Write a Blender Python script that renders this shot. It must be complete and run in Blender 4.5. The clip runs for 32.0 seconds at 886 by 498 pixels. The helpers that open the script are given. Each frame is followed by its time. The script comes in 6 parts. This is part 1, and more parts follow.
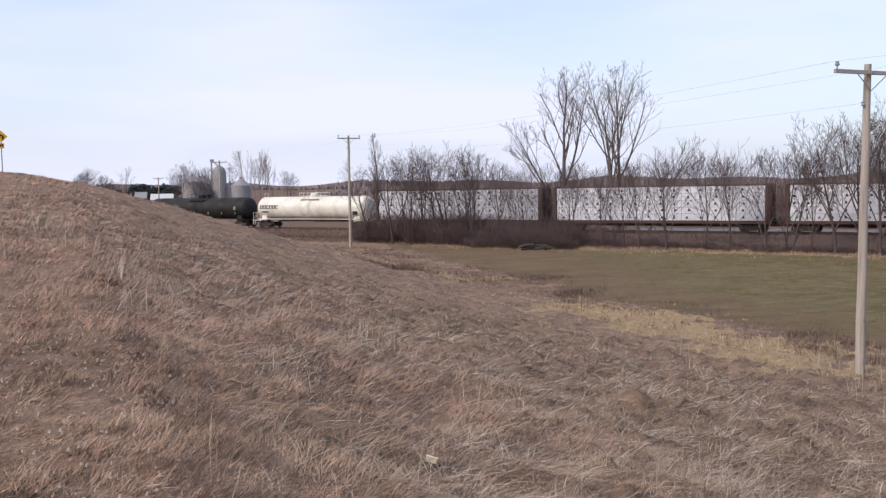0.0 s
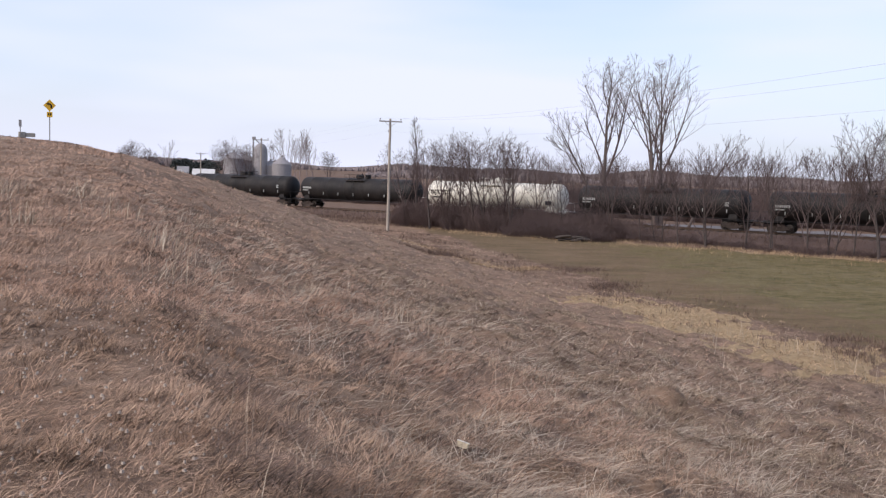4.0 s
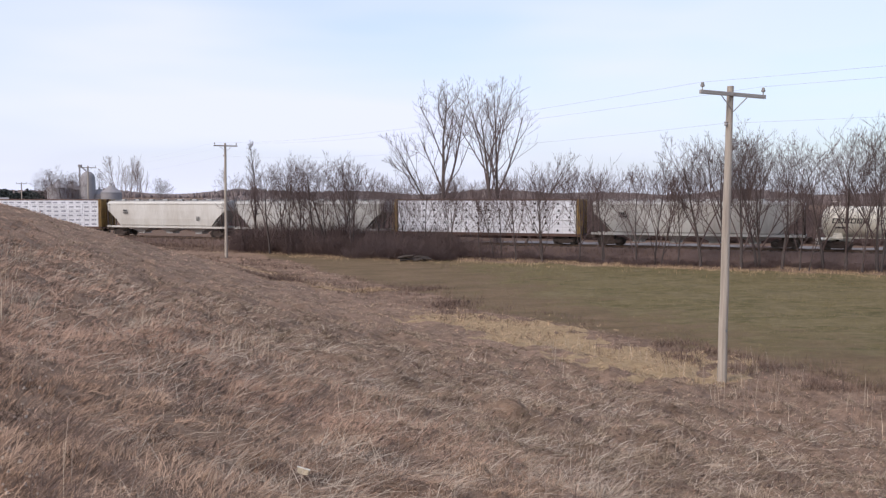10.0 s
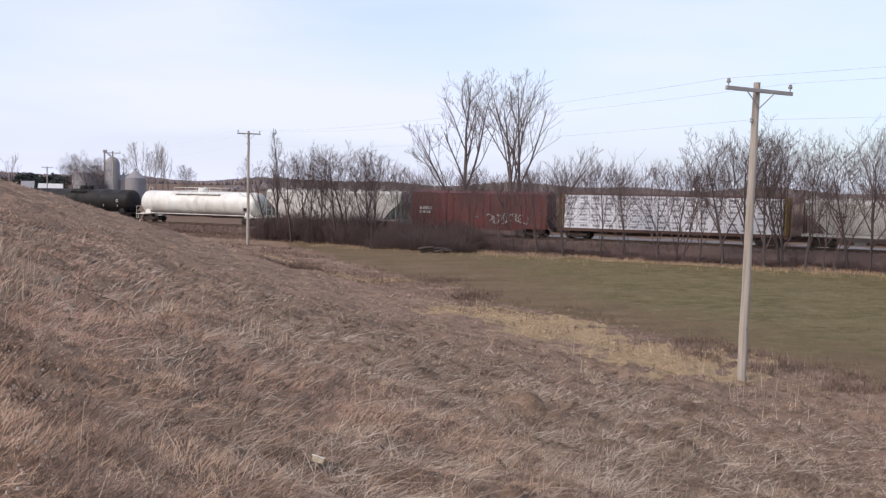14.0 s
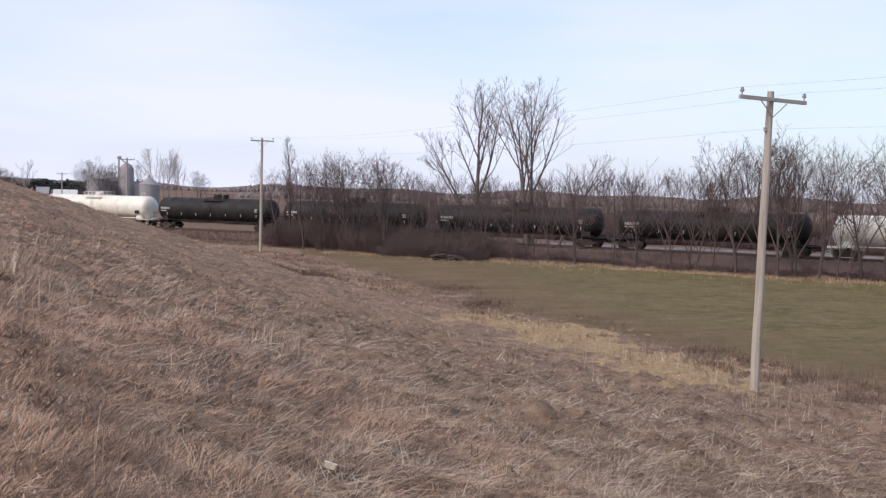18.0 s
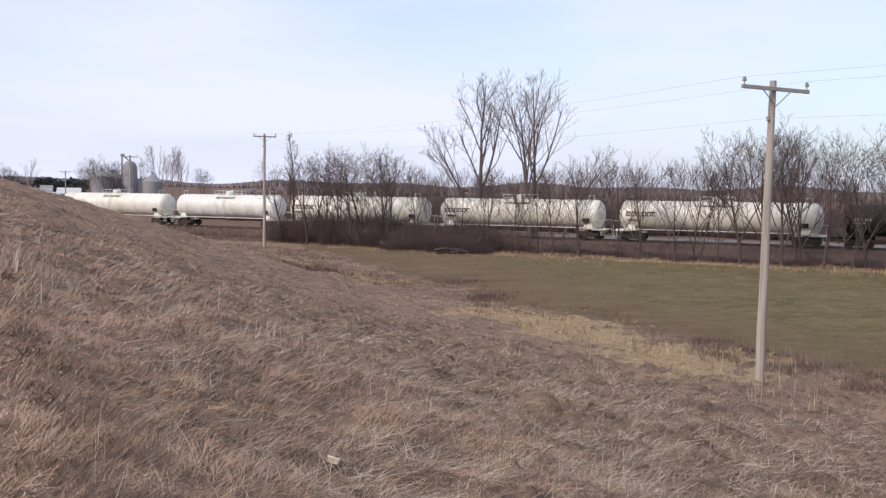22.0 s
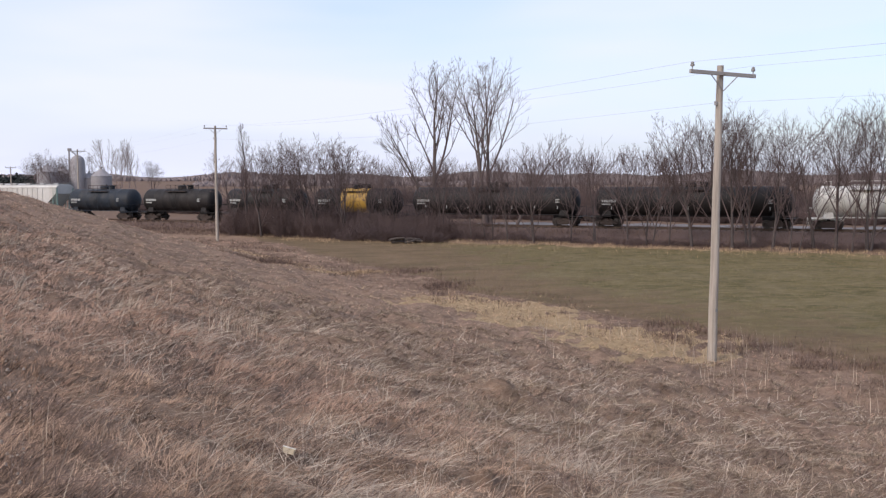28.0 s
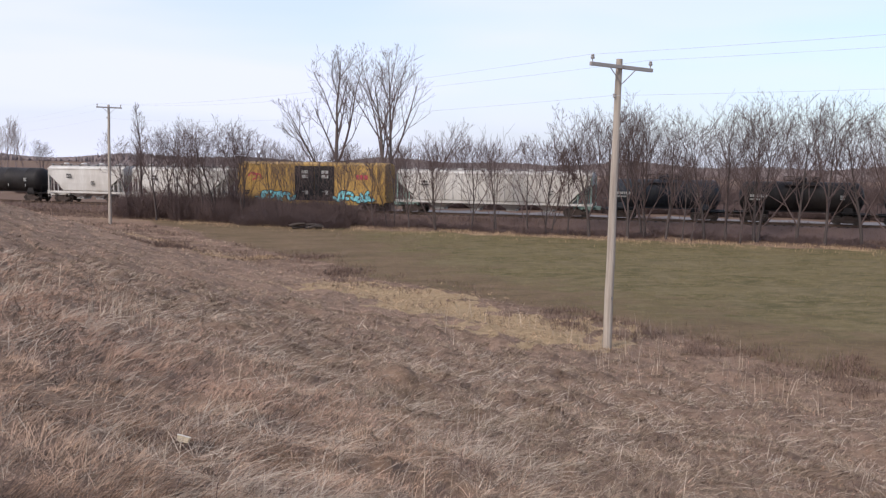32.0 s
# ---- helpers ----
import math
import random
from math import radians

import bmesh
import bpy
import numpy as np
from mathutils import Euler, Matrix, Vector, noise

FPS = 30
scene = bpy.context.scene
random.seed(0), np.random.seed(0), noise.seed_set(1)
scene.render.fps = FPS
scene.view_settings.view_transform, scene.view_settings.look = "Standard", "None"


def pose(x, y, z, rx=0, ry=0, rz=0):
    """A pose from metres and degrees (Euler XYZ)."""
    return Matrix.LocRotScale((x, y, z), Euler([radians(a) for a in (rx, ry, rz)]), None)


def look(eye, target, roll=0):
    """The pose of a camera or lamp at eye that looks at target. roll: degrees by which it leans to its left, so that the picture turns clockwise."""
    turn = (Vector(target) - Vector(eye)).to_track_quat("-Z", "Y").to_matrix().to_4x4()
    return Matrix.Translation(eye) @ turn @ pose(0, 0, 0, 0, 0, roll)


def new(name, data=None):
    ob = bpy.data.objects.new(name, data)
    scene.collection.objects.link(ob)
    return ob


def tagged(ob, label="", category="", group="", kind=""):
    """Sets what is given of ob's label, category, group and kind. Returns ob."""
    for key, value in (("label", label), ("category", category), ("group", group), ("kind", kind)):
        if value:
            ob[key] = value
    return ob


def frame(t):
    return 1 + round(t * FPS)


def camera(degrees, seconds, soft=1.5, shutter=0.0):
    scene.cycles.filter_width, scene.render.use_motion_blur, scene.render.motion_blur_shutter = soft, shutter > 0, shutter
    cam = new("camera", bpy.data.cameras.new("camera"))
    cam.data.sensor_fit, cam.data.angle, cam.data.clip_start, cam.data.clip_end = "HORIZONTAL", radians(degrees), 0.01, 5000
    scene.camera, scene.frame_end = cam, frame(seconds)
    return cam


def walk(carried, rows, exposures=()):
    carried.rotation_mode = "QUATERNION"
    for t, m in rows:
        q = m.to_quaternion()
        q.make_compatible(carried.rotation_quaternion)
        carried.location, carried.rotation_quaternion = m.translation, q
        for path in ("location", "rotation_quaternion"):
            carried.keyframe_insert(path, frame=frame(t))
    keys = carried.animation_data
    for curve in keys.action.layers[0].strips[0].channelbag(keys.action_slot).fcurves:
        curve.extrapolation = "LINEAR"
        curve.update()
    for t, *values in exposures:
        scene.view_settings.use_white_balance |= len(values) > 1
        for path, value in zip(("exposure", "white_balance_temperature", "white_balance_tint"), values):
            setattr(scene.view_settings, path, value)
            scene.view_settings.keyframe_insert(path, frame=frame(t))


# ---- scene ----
cam = camera(50.5, 32.0, soft=1.3)
EYE = 6.4  # the eye above the hay field; the field is z = 0
ROWS = [
    (0, -0.000, -0.000, 0.000, -0.000, -4.000, 0.800),
    (0.5, -0.032, -0.008, 0.010, 2.957, -3.281, 0.134),
    (1, -0.053, -0.018, 0.003, 4.736, -3.487, -0.550),
    (1.5, -0.062, -0.026, -0.002, 5.995, -4.724, -1.291),
    (2, -0.055, -0.028, 0.004, 5.989, -5.191, -1.518),
    (2.5, -0.048, -0.026, 0.005, 4.221, -4.842, -1.838),
    (3, -0.047, -0.021, 0.005, 3.357, -4.909, -1.734),
    (3.5, -0.041, -0.016, -0.004, 2.893, -4.917, -1.805),
    (5.5, -0.009, 0.023, -0.009, 1.054, -3.968, -0.716),
    (6, 0.001, 0.035, -0.014, 0.870, -3.598, -0.590),
    (6.5, 0.005, 0.041, -0.018, 0.482, -3.524, -0.741),
    (7, 0.005, 0.041, -0.013, 0.136, -3.520, -0.650),
    (7.5, 0.005, 0.041, -0.016, -0.193, -3.484, -0.852),
    (8, 0.019, 0.036, -0.016, -1.093, -3.586, -0.527),
    (8.5, 0.022, 0.036, -0.019, -3.270, -3.583, -0.245),
    (9, 0.027, 0.051, -0.018, -5.967, -3.264, -0.367),
    (9.5, 0.023, 0.054, -0.026, -7.103, -2.423, -0.285),
    (10, 0.035, 0.061, -0.034, -7.303, -3.347, -0.168),
    (10.5, 0.040, 0.073, -0.030, -7.206, -4.269, -0.218),
    (11, 0.045, 0.071, -0.031, -6.323, -4.350, -0.354),
    (11.5, 0.052, 0.076, -0.033, -5.874, -4.111, -0.503),
    (12, 0.055, 0.075, -0.033, -6.053, -4.016, -0.477),
    (12.5, 0.058, 0.072, -0.037, -6.056, -4.029, -0.373),
    (13, 0.053, 0.078, -0.036, -6.079, -4.032, -0.624),
    (13.5, 0.054, 0.087, -0.041, -6.020, -3.956, -1.003),
    (14, 0.050, 0.093, -0.043, -5.972, -3.859, -1.279),
    (14.5, 0.049, 0.085, -0.044, -5.881, -3.819, -1.275),
    (15, 0.050, 0.086, -0.040, -5.629, -3.731, -1.547),
    (15.5, 0.047, 0.082, -0.038, -5.354, -3.638, -1.508),
    (17.5, 0.037, 0.061, -0.040, -5.188, -3.509, -1.418),
    (18, 0.041, 0.058, -0.037, -5.217, -3.416, -1.523),
    (18.5, 0.040, 0.064, -0.037, -5.300, -3.250, -1.416),
    (19, 0.041, 0.068, -0.039, -5.241, -3.297, -1.420),
    (19.5, 0.046, 0.073, -0.040, -5.176, -3.516, -1.271),
    (20, 0.048, 0.076, -0.038, -5.051, -3.676, -1.427),
    (20.5, 0.054, 0.077, -0.039, -4.975, -3.733, -1.300),
    (21, 0.058, 0.080, -0.041, -5.034, -3.628, -1.286),
    (21.5, 0.064, 0.075, -0.044, -5.117, -3.663, -0.962),
    (22, 0.067, 0.076, -0.042, -5.016, -3.803, -0.842),
    (22.5, 0.075, 0.078, -0.047, -5.023, -3.924, -0.836),
    (23, 0.075, 0.067, -0.051, -5.006, -4.166, -0.621),
    (23.5, 0.073, 0.067, -0.051, -5.093, -4.413, -0.215),
    (24, 0.067, 0.071, -0.051, -5.282, -4.566, -0.379),
    (24.5, 0.068, 0.074, -0.052, -5.410, -4.586, -0.631),
    (26.5, 0.060, 0.071, -0.054, -5.430, -4.303, -0.659),
    (27, 0.064, 0.073, -0.057, -5.724, -4.141, -0.540),
    (27.5, 0.077, 0.073, -0.057, -6.496, -4.133, -0.088),
    (28, 0.093, 0.076, -0.063, -7.805, -4.434, 0.127),
    (28.5, 0.106, 0.087, -0.067, -9.377, -4.612, -0.193),
    (29, 0.118, 0.084, -0.072, -10.542, -4.646, -0.307),
    (29.5, 0.146, 0.075, -0.077, -10.946, -4.577, -0.640),
    (30, 0.171, 0.077, -0.087, -10.688, -4.669, -0.861),
    (30.5, 0.153, 0.088, -0.082, -10.946, -4.132, -0.726),
    (31, 0.126, 0.088, -0.083, -11.027, -3.620, -0.904),
    (31.5, 0.103, 0.097, -0.080, -11.689, -4.459, -0.925),
    (32, 0.094, 0.116, -0.074, -13.735, -5.185, -1.067),
]
walk(cam, [(t, pose(x, y, EYE + z, 90 + pitch, roll, yaw)) for t, x, y, z, yaw, pitch, roll in ROWS],
     exposures=((0.0, -0.12, 6300, 14.0), (26.5, -0.12, 6300, 14.0), (29.0, -0.09, 6300, 14.0), (32.0, -0.09, 6300, 14.0)))

# ---- light: thin bright cloud, a soft sun behind and to the left of the eye ----
SUN_EL, SUN_AZ = 38.0, -125.0  # height, and bearing clockwise from the +y axis
world = bpy.data.worlds.new("sky")
scene.world = world
world.use_nodes = True
nt = world.node_tree
nt.nodes.clear()
sky = nt.nodes.new("ShaderNodeTexSky")
sky.sky_type, sky.sun_disc = "NISHITA", False
sky.sun_elevation, sky.sun_rotation = radians(SUN_EL), radians(SUN_AZ)
sky.air_density, sky.dust_density, sky.ozone_density = 1.0, 2.0, 1.0
geo = nt.nodes.new("ShaderNodeTexCoord")
stretch = nt.nodes.new("ShaderNodeMapping")
stretch.inputs["Scale"].default_value = (1.0, 1.0, 5.5)
stretch.inputs["Rotation"].default_value = (0.06, 0.02, 0.0)
veil = nt.nodes.new("ShaderNodeTexNoise")
veil.inputs["Scale"].default_value, veil.inputs["Detail"].default_value = 1.5, 3.0
veil.inputs["Roughness"].default_value = 0.5
ramp = nt.nodes.new("ShaderNodeMapRange")
ramp.inputs["From Min"].default_value, ramp.inputs["From Max"].default_value = 0.42, 0.66
ramp.inputs["To Min"].default_value, ramp.inputs["To Max"].default_value = 0.45, 0.95
# the veil thickens towards the horizon
axis = nt.nodes.new("ShaderNodeSeparateXYZ")
low = nt.nodes.new("ShaderNodeMapRange")
low.inputs["From Min"].default_value, low.inputs["From Max"].default_value = 0.0, 0.14
low.inputs["To Min"].default_value, low.inputs["To Max"].default_value = 0.97, 0.3
thick = nt.nodes.new("ShaderNodeMath")
thick.operation = "MAXIMUM"
cloud = nt.nodes.new("ShaderNodeMix")
cloud.data_type = "RGBA"
cloud.inputs["B"].default_value = (7.72, 8.04, 9.25, 1)
tint = nt.nodes.new("ShaderNodeMix")
tint.data_type, tint.blend_type = "RGBA", "MULTIPLY"
tint.inputs["Factor"].default_value = 1.0
tint.inputs["B"].default_value = (1.44, 1.62, 1.70, 1)
back = nt.nodes.new("ShaderNodeBackground")
back.inputs["Strength"].default_value = 0.125
out = nt.nodes.new("ShaderNodeOutputWorld")
nt.links.new(geo.outputs["Generated"], stretch.inputs["Vector"])
nt.links.new(stretch.outputs["Vector"], veil.inputs["Vector"])
nt.links.new(veil.outputs["Fac"], ramp.inputs["Value"])
nt.links.new(geo.outputs["Generated"], axis.inputs["Vector"])
nt.links.new(axis.outputs["Z"], low.inputs["Value"])
nt.links.new(ramp.outputs["Result"], thick.inputs[0])
nt.links.new(low.outputs["Result"], thick.inputs[1])
thin = nt.nodes.new("ShaderNodeMapRange")  # clearer sky to the east
thin.interpolation_type = "SMOOTHSTEP"
thin.inputs["From Min"].default_value, thin.inputs["From Max"].default_value = 0.05, 0.6
thin.inputs["To Min"].default_value, thin.inputs["To Max"].default_value = 0.0, 0.3
left = nt.nodes.new("ShaderNodeMath")
left.operation = "SUBTRACT"
nt.links.new(axis.outputs["X"], thin.inputs["Value"])
nt.links.new(thick.outputs["Value"], left.inputs[0])
nt.links.new(thin.outputs["Result"], left.inputs[1])
nt.links.new(left.outputs["Value"], cloud.inputs["Factor"])
nt.links.new(sky.outputs["Color"], tint.inputs["A"])
nt.links.new(tint.outputs["Result"], cloud.inputs["A"])
nt.links.new(cloud.outputs["Result"], back.inputs["Color"])
nt.links.new(back.outputs["Background"], out.inputs["Surface"])
sun = new("sun", bpy.data.lights.new("sun", "SUN"))
sun.data.energy, sun.data.angle, sun.data.color = 2.9, radians(18.0), (1.0, 0.89, 0.77)
sx = math.sin(radians(SUN_AZ)) * math.cos(radians(SUN_EL))
sy = math.cos(radians(SUN_AZ)) * math.cos(radians(SUN_EL))
sun.matrix_basis = look((60 * sx, 60 * sy, 60 * math.sin(radians(SUN_EL))), (0, 0, 0))


# ---- materials ----
def shader(name):
    m = bpy.data.materials.new(name)
    m.use_nodes = True
    t = m.node_tree
    return m, t, t.nodes["Principled BSDF"]


def link(t, a, b):
    t.links.new(a, b)


def noise_node(t, vec, scale, detail=4.0, rough=0.6):
    n = t.nodes.new("ShaderNodeTexNoise")
    n.inputs["Scale"].default_value, n.inputs["Detail"].default_value = scale, detail
    n.inputs["Roughness"].default_value = rough
    if vec is not None:
        link(t, vec, n.inputs["Vector"])
    return n.outputs["Fac"]


def remap(t, value, a, b, c=0.0, d=1.0):
    n = t.nodes.new("ShaderNodeMapRange")
    for key, number in (("From Min", a), ("From Max", b), ("To Min", c), ("To Max", d)):
        n.inputs[key].default_value = number
    link(t, value, n.inputs["Value"])
    return n.outputs["Result"]


def blend(t, fac, a, b, mode="MIX"):
    n = t.nodes.new("ShaderNodeMix")
    n.data_type, n.blend_type = "RGBA", mode
    for key, value in (("Factor", fac), ("A", a), ("B", b)):
        if isinstance(value, (tuple, list)):
            n.inputs[key].default_value = (*value, 1)
        elif isinstance(value, (int, float)):
            n.inputs[key].default_value = value
        else:
            link(t, value, n.inputs[key])
    return n.outputs["Result"]


def bump(t, bsdf, height, strength, distance):
    n = t.nodes.new("ShaderNodeBump")
    n.inputs["Strength"].default_value, n.inputs["Distance"].default_value = strength, distance
    link(t, height, n.inputs["Height"])
    link(t, n.outputs["Normal"], bsdf.inputs["Normal"])


def coords(t, scale=(1, 1, 1), which="Object"):
    c = t.nodes.new("ShaderNodeTexCoord")
    m = t.nodes.new("ShaderNodeMapping")
    m.inputs["Scale"].default_value = scale
    link(t, c.outputs[which], m.inputs["Vector"])
    return m.outputs["Vector"]


def surface(name, base, dirt, rough=0.6, metal=0.0, grain=6.0, stain=0.7, amount=0.6, relief=0.15, depth=0.01, stretch=(1, 1, 1), tone=0.0, gloss=0.5):
    """A surface of one colour with stains and grain at two scales; tone: how far its lightness changes from piece to piece."""
    m, t, b = shader(name)
    v = coords(t, stretch)
    big = remap(t, noise_node(t, v, stain, 5.0), 0.42, 0.72, 0.0, amount)
    fine = noise_node(t, v, grain, 6.0, 0.7)
    col = blend(t, big, base, dirt)
    col = blend(t, remap(t, fine, 0.3, 0.75, 0.0, 0.45), col, tuple(0.55 * k for k in base))
    if tone:
        info = t.nodes.new("ShaderNodeObjectInfo")
        k = remap(t, info.outputs["Random"], 0, 1, 1 - tone, 1 + tone)
        comb = t.nodes.new("ShaderNodeCombineColor")
        for key in ("Red", "Green", "Blue"):
            link(t, k, comb.inputs[key])
        col = blend(t, 1.0, col, comb.outputs["Color"], "MULTIPLY")
    link(t, col, b.inputs["Base Color"])
    link(t, remap(t, fine, 0.2, 0.8, rough - 0.1, min(1.0, rough + 0.15)), b.inputs["Roughness"])
    b.inputs["Metallic"].default_value = metal
    b.inputs["Specular IOR Level"].default_value = gloss
    bump(t, b, fine, relief, depth)
    return m


def strands(name, dark, pale, rough=0.85, odd=None, fluff=0.6):
    """Dry stalks and blades: each one has its own tint."""
    m, t, b = shader(name)
    g = t.nodes.new("ShaderNodeNewGeometry")
    v = coords(t)
    k = remap(t, g.outputs["Random Per Island"], 0, 1, 0, 1)
    col = blend(t, k, dark, pale)
    for scale, lo, hi, most, tint in ((0.45, 0.42, 0.62, 0.8, (0.98, 0.925, 0.89)), (0.9, 0.52, 0.66, 0.8, (0.64, 0.60, 0.57)), (4.2, 0.47, 0.66, 0.85, (0.60, 0.56, 0.53))):
        spot = noise_node(t, v, scale, 4.0, 0.6)
        col = blend(t, remap(t, spot, lo, hi, 0, most), col, blend(t, 1.0, col, tint, "MULTIPLY"))
    if odd:
        col = blend(t, remap(t, noise_node(t, v, 0.9, 3.0), 0.52, 0.70, 0, 0.7), col, odd)
    link(t, col, b.inputs["Base Color"])
    b.inputs["Roughness"].default_value = rough
    b.inputs["Specular IOR Level"].default_value = 0.25
    # thin blades pass light on: the mat shades as a soft sheet more than as single faces
    part_, up, whole = (t.nodes.new("ShaderNodeVectorMath") for _ in range(3))
    part_.operation, up.operation, whole.operation = "SCALE", "ADD", "NORMALIZE"
    part_.inputs["Scale"].default_value = fluff
    up.inputs[1].default_value = (0, 0, 1)
    link(t, g.outputs["Normal"], part_.inputs[0])
    link(t, part_.outputs["Vector"], up.inputs[0])
    link(t, up.outputs["Vector"], whole.inputs[0])
    link(t, whole.outputs["Vector"], b.inputs["Normal"])
    return m


def bark(name, base, dark):
    m, t, b = shader(name)
    v = coords(t, (1, 1, 0.25))
    info = t.nodes.new("ShaderNodeObjectInfo")
    fine = noise_node(t, v, 9.0, 5.0)
    col = blend(t, remap(t, fine, 0.35, 0.7), base, dark)
    col = blend(t, remap(t, info.outputs["Random"], 0, 1, 0, 0.45), col, dark)
    link(t, col, b.inputs["Base Color"])
    b.inputs["Roughness"].default_value = 0.9
    bump(t, b, fine, 0.5, 0.02)
    return m


WHITE_PAINT = surface("white_tank_paint", (0.78, 0.76, 0.70), (0.40, 0.33, 0.25), 0.45, amount=0.45, stretch=(1, 1, 0.35))
CREAM_PAINT = surface("cream_tank_paint", (0.80, 0.76, 0.66), (0.45, 0.36, 0.25), 0.45, amount=0.5, stretch=(1, 1, 0.35))
BLACK_PAINT = surface("black_tank_paint", (0.018, 0.016, 0.016), (0.045, 0.035, 0.030), 0.6, amount=0.6, gloss=0.22, stretch=(1, 1, 0.35))
BLUE_BLACK = surface("blue_black_paint", (0.022, 0.028, 0.038), (0.06, 0.05, 0.04), 0.6, gloss=0.25, amount=0.6)
GREY_PAINT = surface("grey_hopper_paint", (0.47, 0.46, 0.44), (0.26, 0.22, 0.18), 0.55, amount=0.6, stretch=(1, 1, 0.25))
PALE_PAINT = surface("pale_hopper_paint", (0.60, 0.575, 0.535), (0.35, 0.30, 0.24), 0.5, amount=0.55, stretch=(1, 1, 0.25))
MINT_PAINT = surface("mint_paint", (0.24, 0.35, 0.31), (0.2, 0.22, 0.18), 0.55)
RED_PAINT = surface("oxide_red_paint", (0.130, 0.027, 0.025), (0.06, 0.03, 0.025), 0.6, amount=0.7, stretch=(1, 1, 0.3))
YELLOW_PAINT = surface("yellow_boxcar_paint", (0.50, 0.30, 0.07), (0.27, 0.17, 0.07), 0.55, amount=0.6, stretch=(1, 1, 0.3))
BAND_PAINT = surface("yellow_band_paint", (0.50, 0.29, 0.05), (0.25, 0.15, 0.05), 0.55, amount=0.6)
OCHRE_PAINT = surface("ochre_bulkhead_paint", (0.27, 0.165, 0.050), (0.12, 0.07, 0.04), 0.65, amount=0.7)
BROWN_PAINT = surface("brown_bulkhead_paint", (0.11, 0.055, 0.040), (0.05, 0.03, 0.025), 0.65, amount=0.7)
STEEL = surface("dirty_truck_steel", (0.050, 0.036, 0.030), (0.095, 0.058, 0.042), 0.75, 0.2, amount=0.8)
WHEEL_STEEL = surface("wheel_steel", (0.10, 0.085, 0.075), (0.06, 0.04, 0.03), 0.5, 0.6)
GALV = surface("grating_steel", (0.30, 0.30, 0.30), (0.2, 0.16, 0.13), 0.5, 0.5)
WRAP = surface("white_lumber_wrap", (0.74, 0.74, 0.78), (0.50, 0.50, 0.55), 0.5, grain=14, stain=1.5, amount=0.6, relief=0.35, depth=0.03, tone=0.07)
WRAP_GREY = surface("grey_lumber_wrap", (0.60, 0.59, 0.62), (0.42, 0.40, 0.43), 0.5, grain=14, stain=1.5, amount=0.6, relief=0.35, depth=0.03, tone=0.1)
PRINT = surface("dark_print", (0.022, 0.022, 0.026), (0.06, 0.055, 0.055), 0.7, gloss=0.2)
FADED_PRINT = surface("faded_print", (0.16, 0.16, 0.20), (0.30, 0.30, 0.34), 0.7)
WHITE_PRINT = surface("white_print", (0.42, 0.42, 0.40), (0.32, 0.31, 0.29), 0.7)
RED_PRINT = surface("red_print", (0.50, 0.05, 0.08), (0.4, 0.1, 0.1), 0.7)
CYAN_PRINT = surface("cyan_spray", (0.15, 0.55, 0.62), (0.5, 0.7, 0.7), 0.7, stain=3)
RAIL_STEEL = surface("rail_steel", (0.13, 0.085, 0.06), (0.07, 0.045, 0.035), 0.6, 0.4)
TIE_WOOD = surface("tie_wood", (0.075, 0.058, 0.048), (0.04, 0.03, 0.03), 0.9, tone=0.3)
BALLAST = surface("ballast_stone", (0.175, 0.116, 0.098), (0.110, 0.072, 0.062), 0.95, grain=30, stain=0.5, relief=0.9, depth=0.06)
POLE_WOOD = surface("weathered_pole_wood", (0.43, 0.37, 0.31), (0.17, 0.135, 0.11), 0.85, grain=22, stain=7.0, amount=0.8, relief=0.7, depth=0.03, stretch=(1, 1, 0.05))
ARM_WOOD = surface("weathered_crossarm_wood", (0.36, 0.33, 0.31), (0.2, 0.17, 0.16), 0.85, grain=16, stretch=(0.1, 1, 1))
INSULATOR = surface("porcelain", (0.34, 0.32, 0.31), (0.2, 0.18, 0.17), 0.25)
WIRE = surface("wire_metal", (0.60, 0.60, 0.62), (0.2, 0.2, 0.2), 0.5, 0.3)
SIGN_YELLOW = surface("sign_yellow", (0.80, 0.45, 0.02), (0.65, 0.38, 0.05), 0.45, amount=0.3)
SIGN_BLACK = surface("sign_black", (0.012, 0.012, 0.013), (0.025, 0.025, 0.025), 0.5, gloss=0.2)
POST_STEEL = surface("post_steel", (0.33, 0.30, 0.28), (0.2, 0.16, 0.14), 0.6, 0.4)
CONCRETE = surface("weathered_concrete", (0.36, 0.34, 0.31), (0.22, 0.2, 0.18), 0.85, grain=20)
ASPHALT = surface("asphalt", (0.060, 0.058, 0.057), (0.10, 0.095, 0.09), 0.9, grain=60, stain=0.4)
GRAVEL = surface("gravel_stone", (0.56, 0.45, 0.36), (0.28, 0.22, 0.18), 0.9, tone=0.4)
BIN_STEEL = surface("galvanised_bin", (0.30, 0.28, 0.285), (0.22, 0.195, 0.19), 0.7, 0.1, stretch=(0.3, 0.3, 0.3))
BARN_WHITE = surface("white_siding", (0.62, 0.61, 0.60), (0.5, 0.47, 0.44), 0.7)
ROOF_GREY = surface("roof_sheet", (0.30, 0.29, 0.30), (0.2, 0.18, 0.17), 0.6)
PAPER = surface("white_paper", (0.80, 0.78, 0.72), (0.62, 0.56, 0.44), 0.8, grain=20)
CUP_PAPER = surface("cream_paper", (0.58, 0.48, 0.33), (0.42, 0.33, 0.22), 0.8, grain=40, stain=12)
BARK = bark("grey_brown_bark", (0.085, 0.066, 0.060), (0.050, 0.039, 0.036))
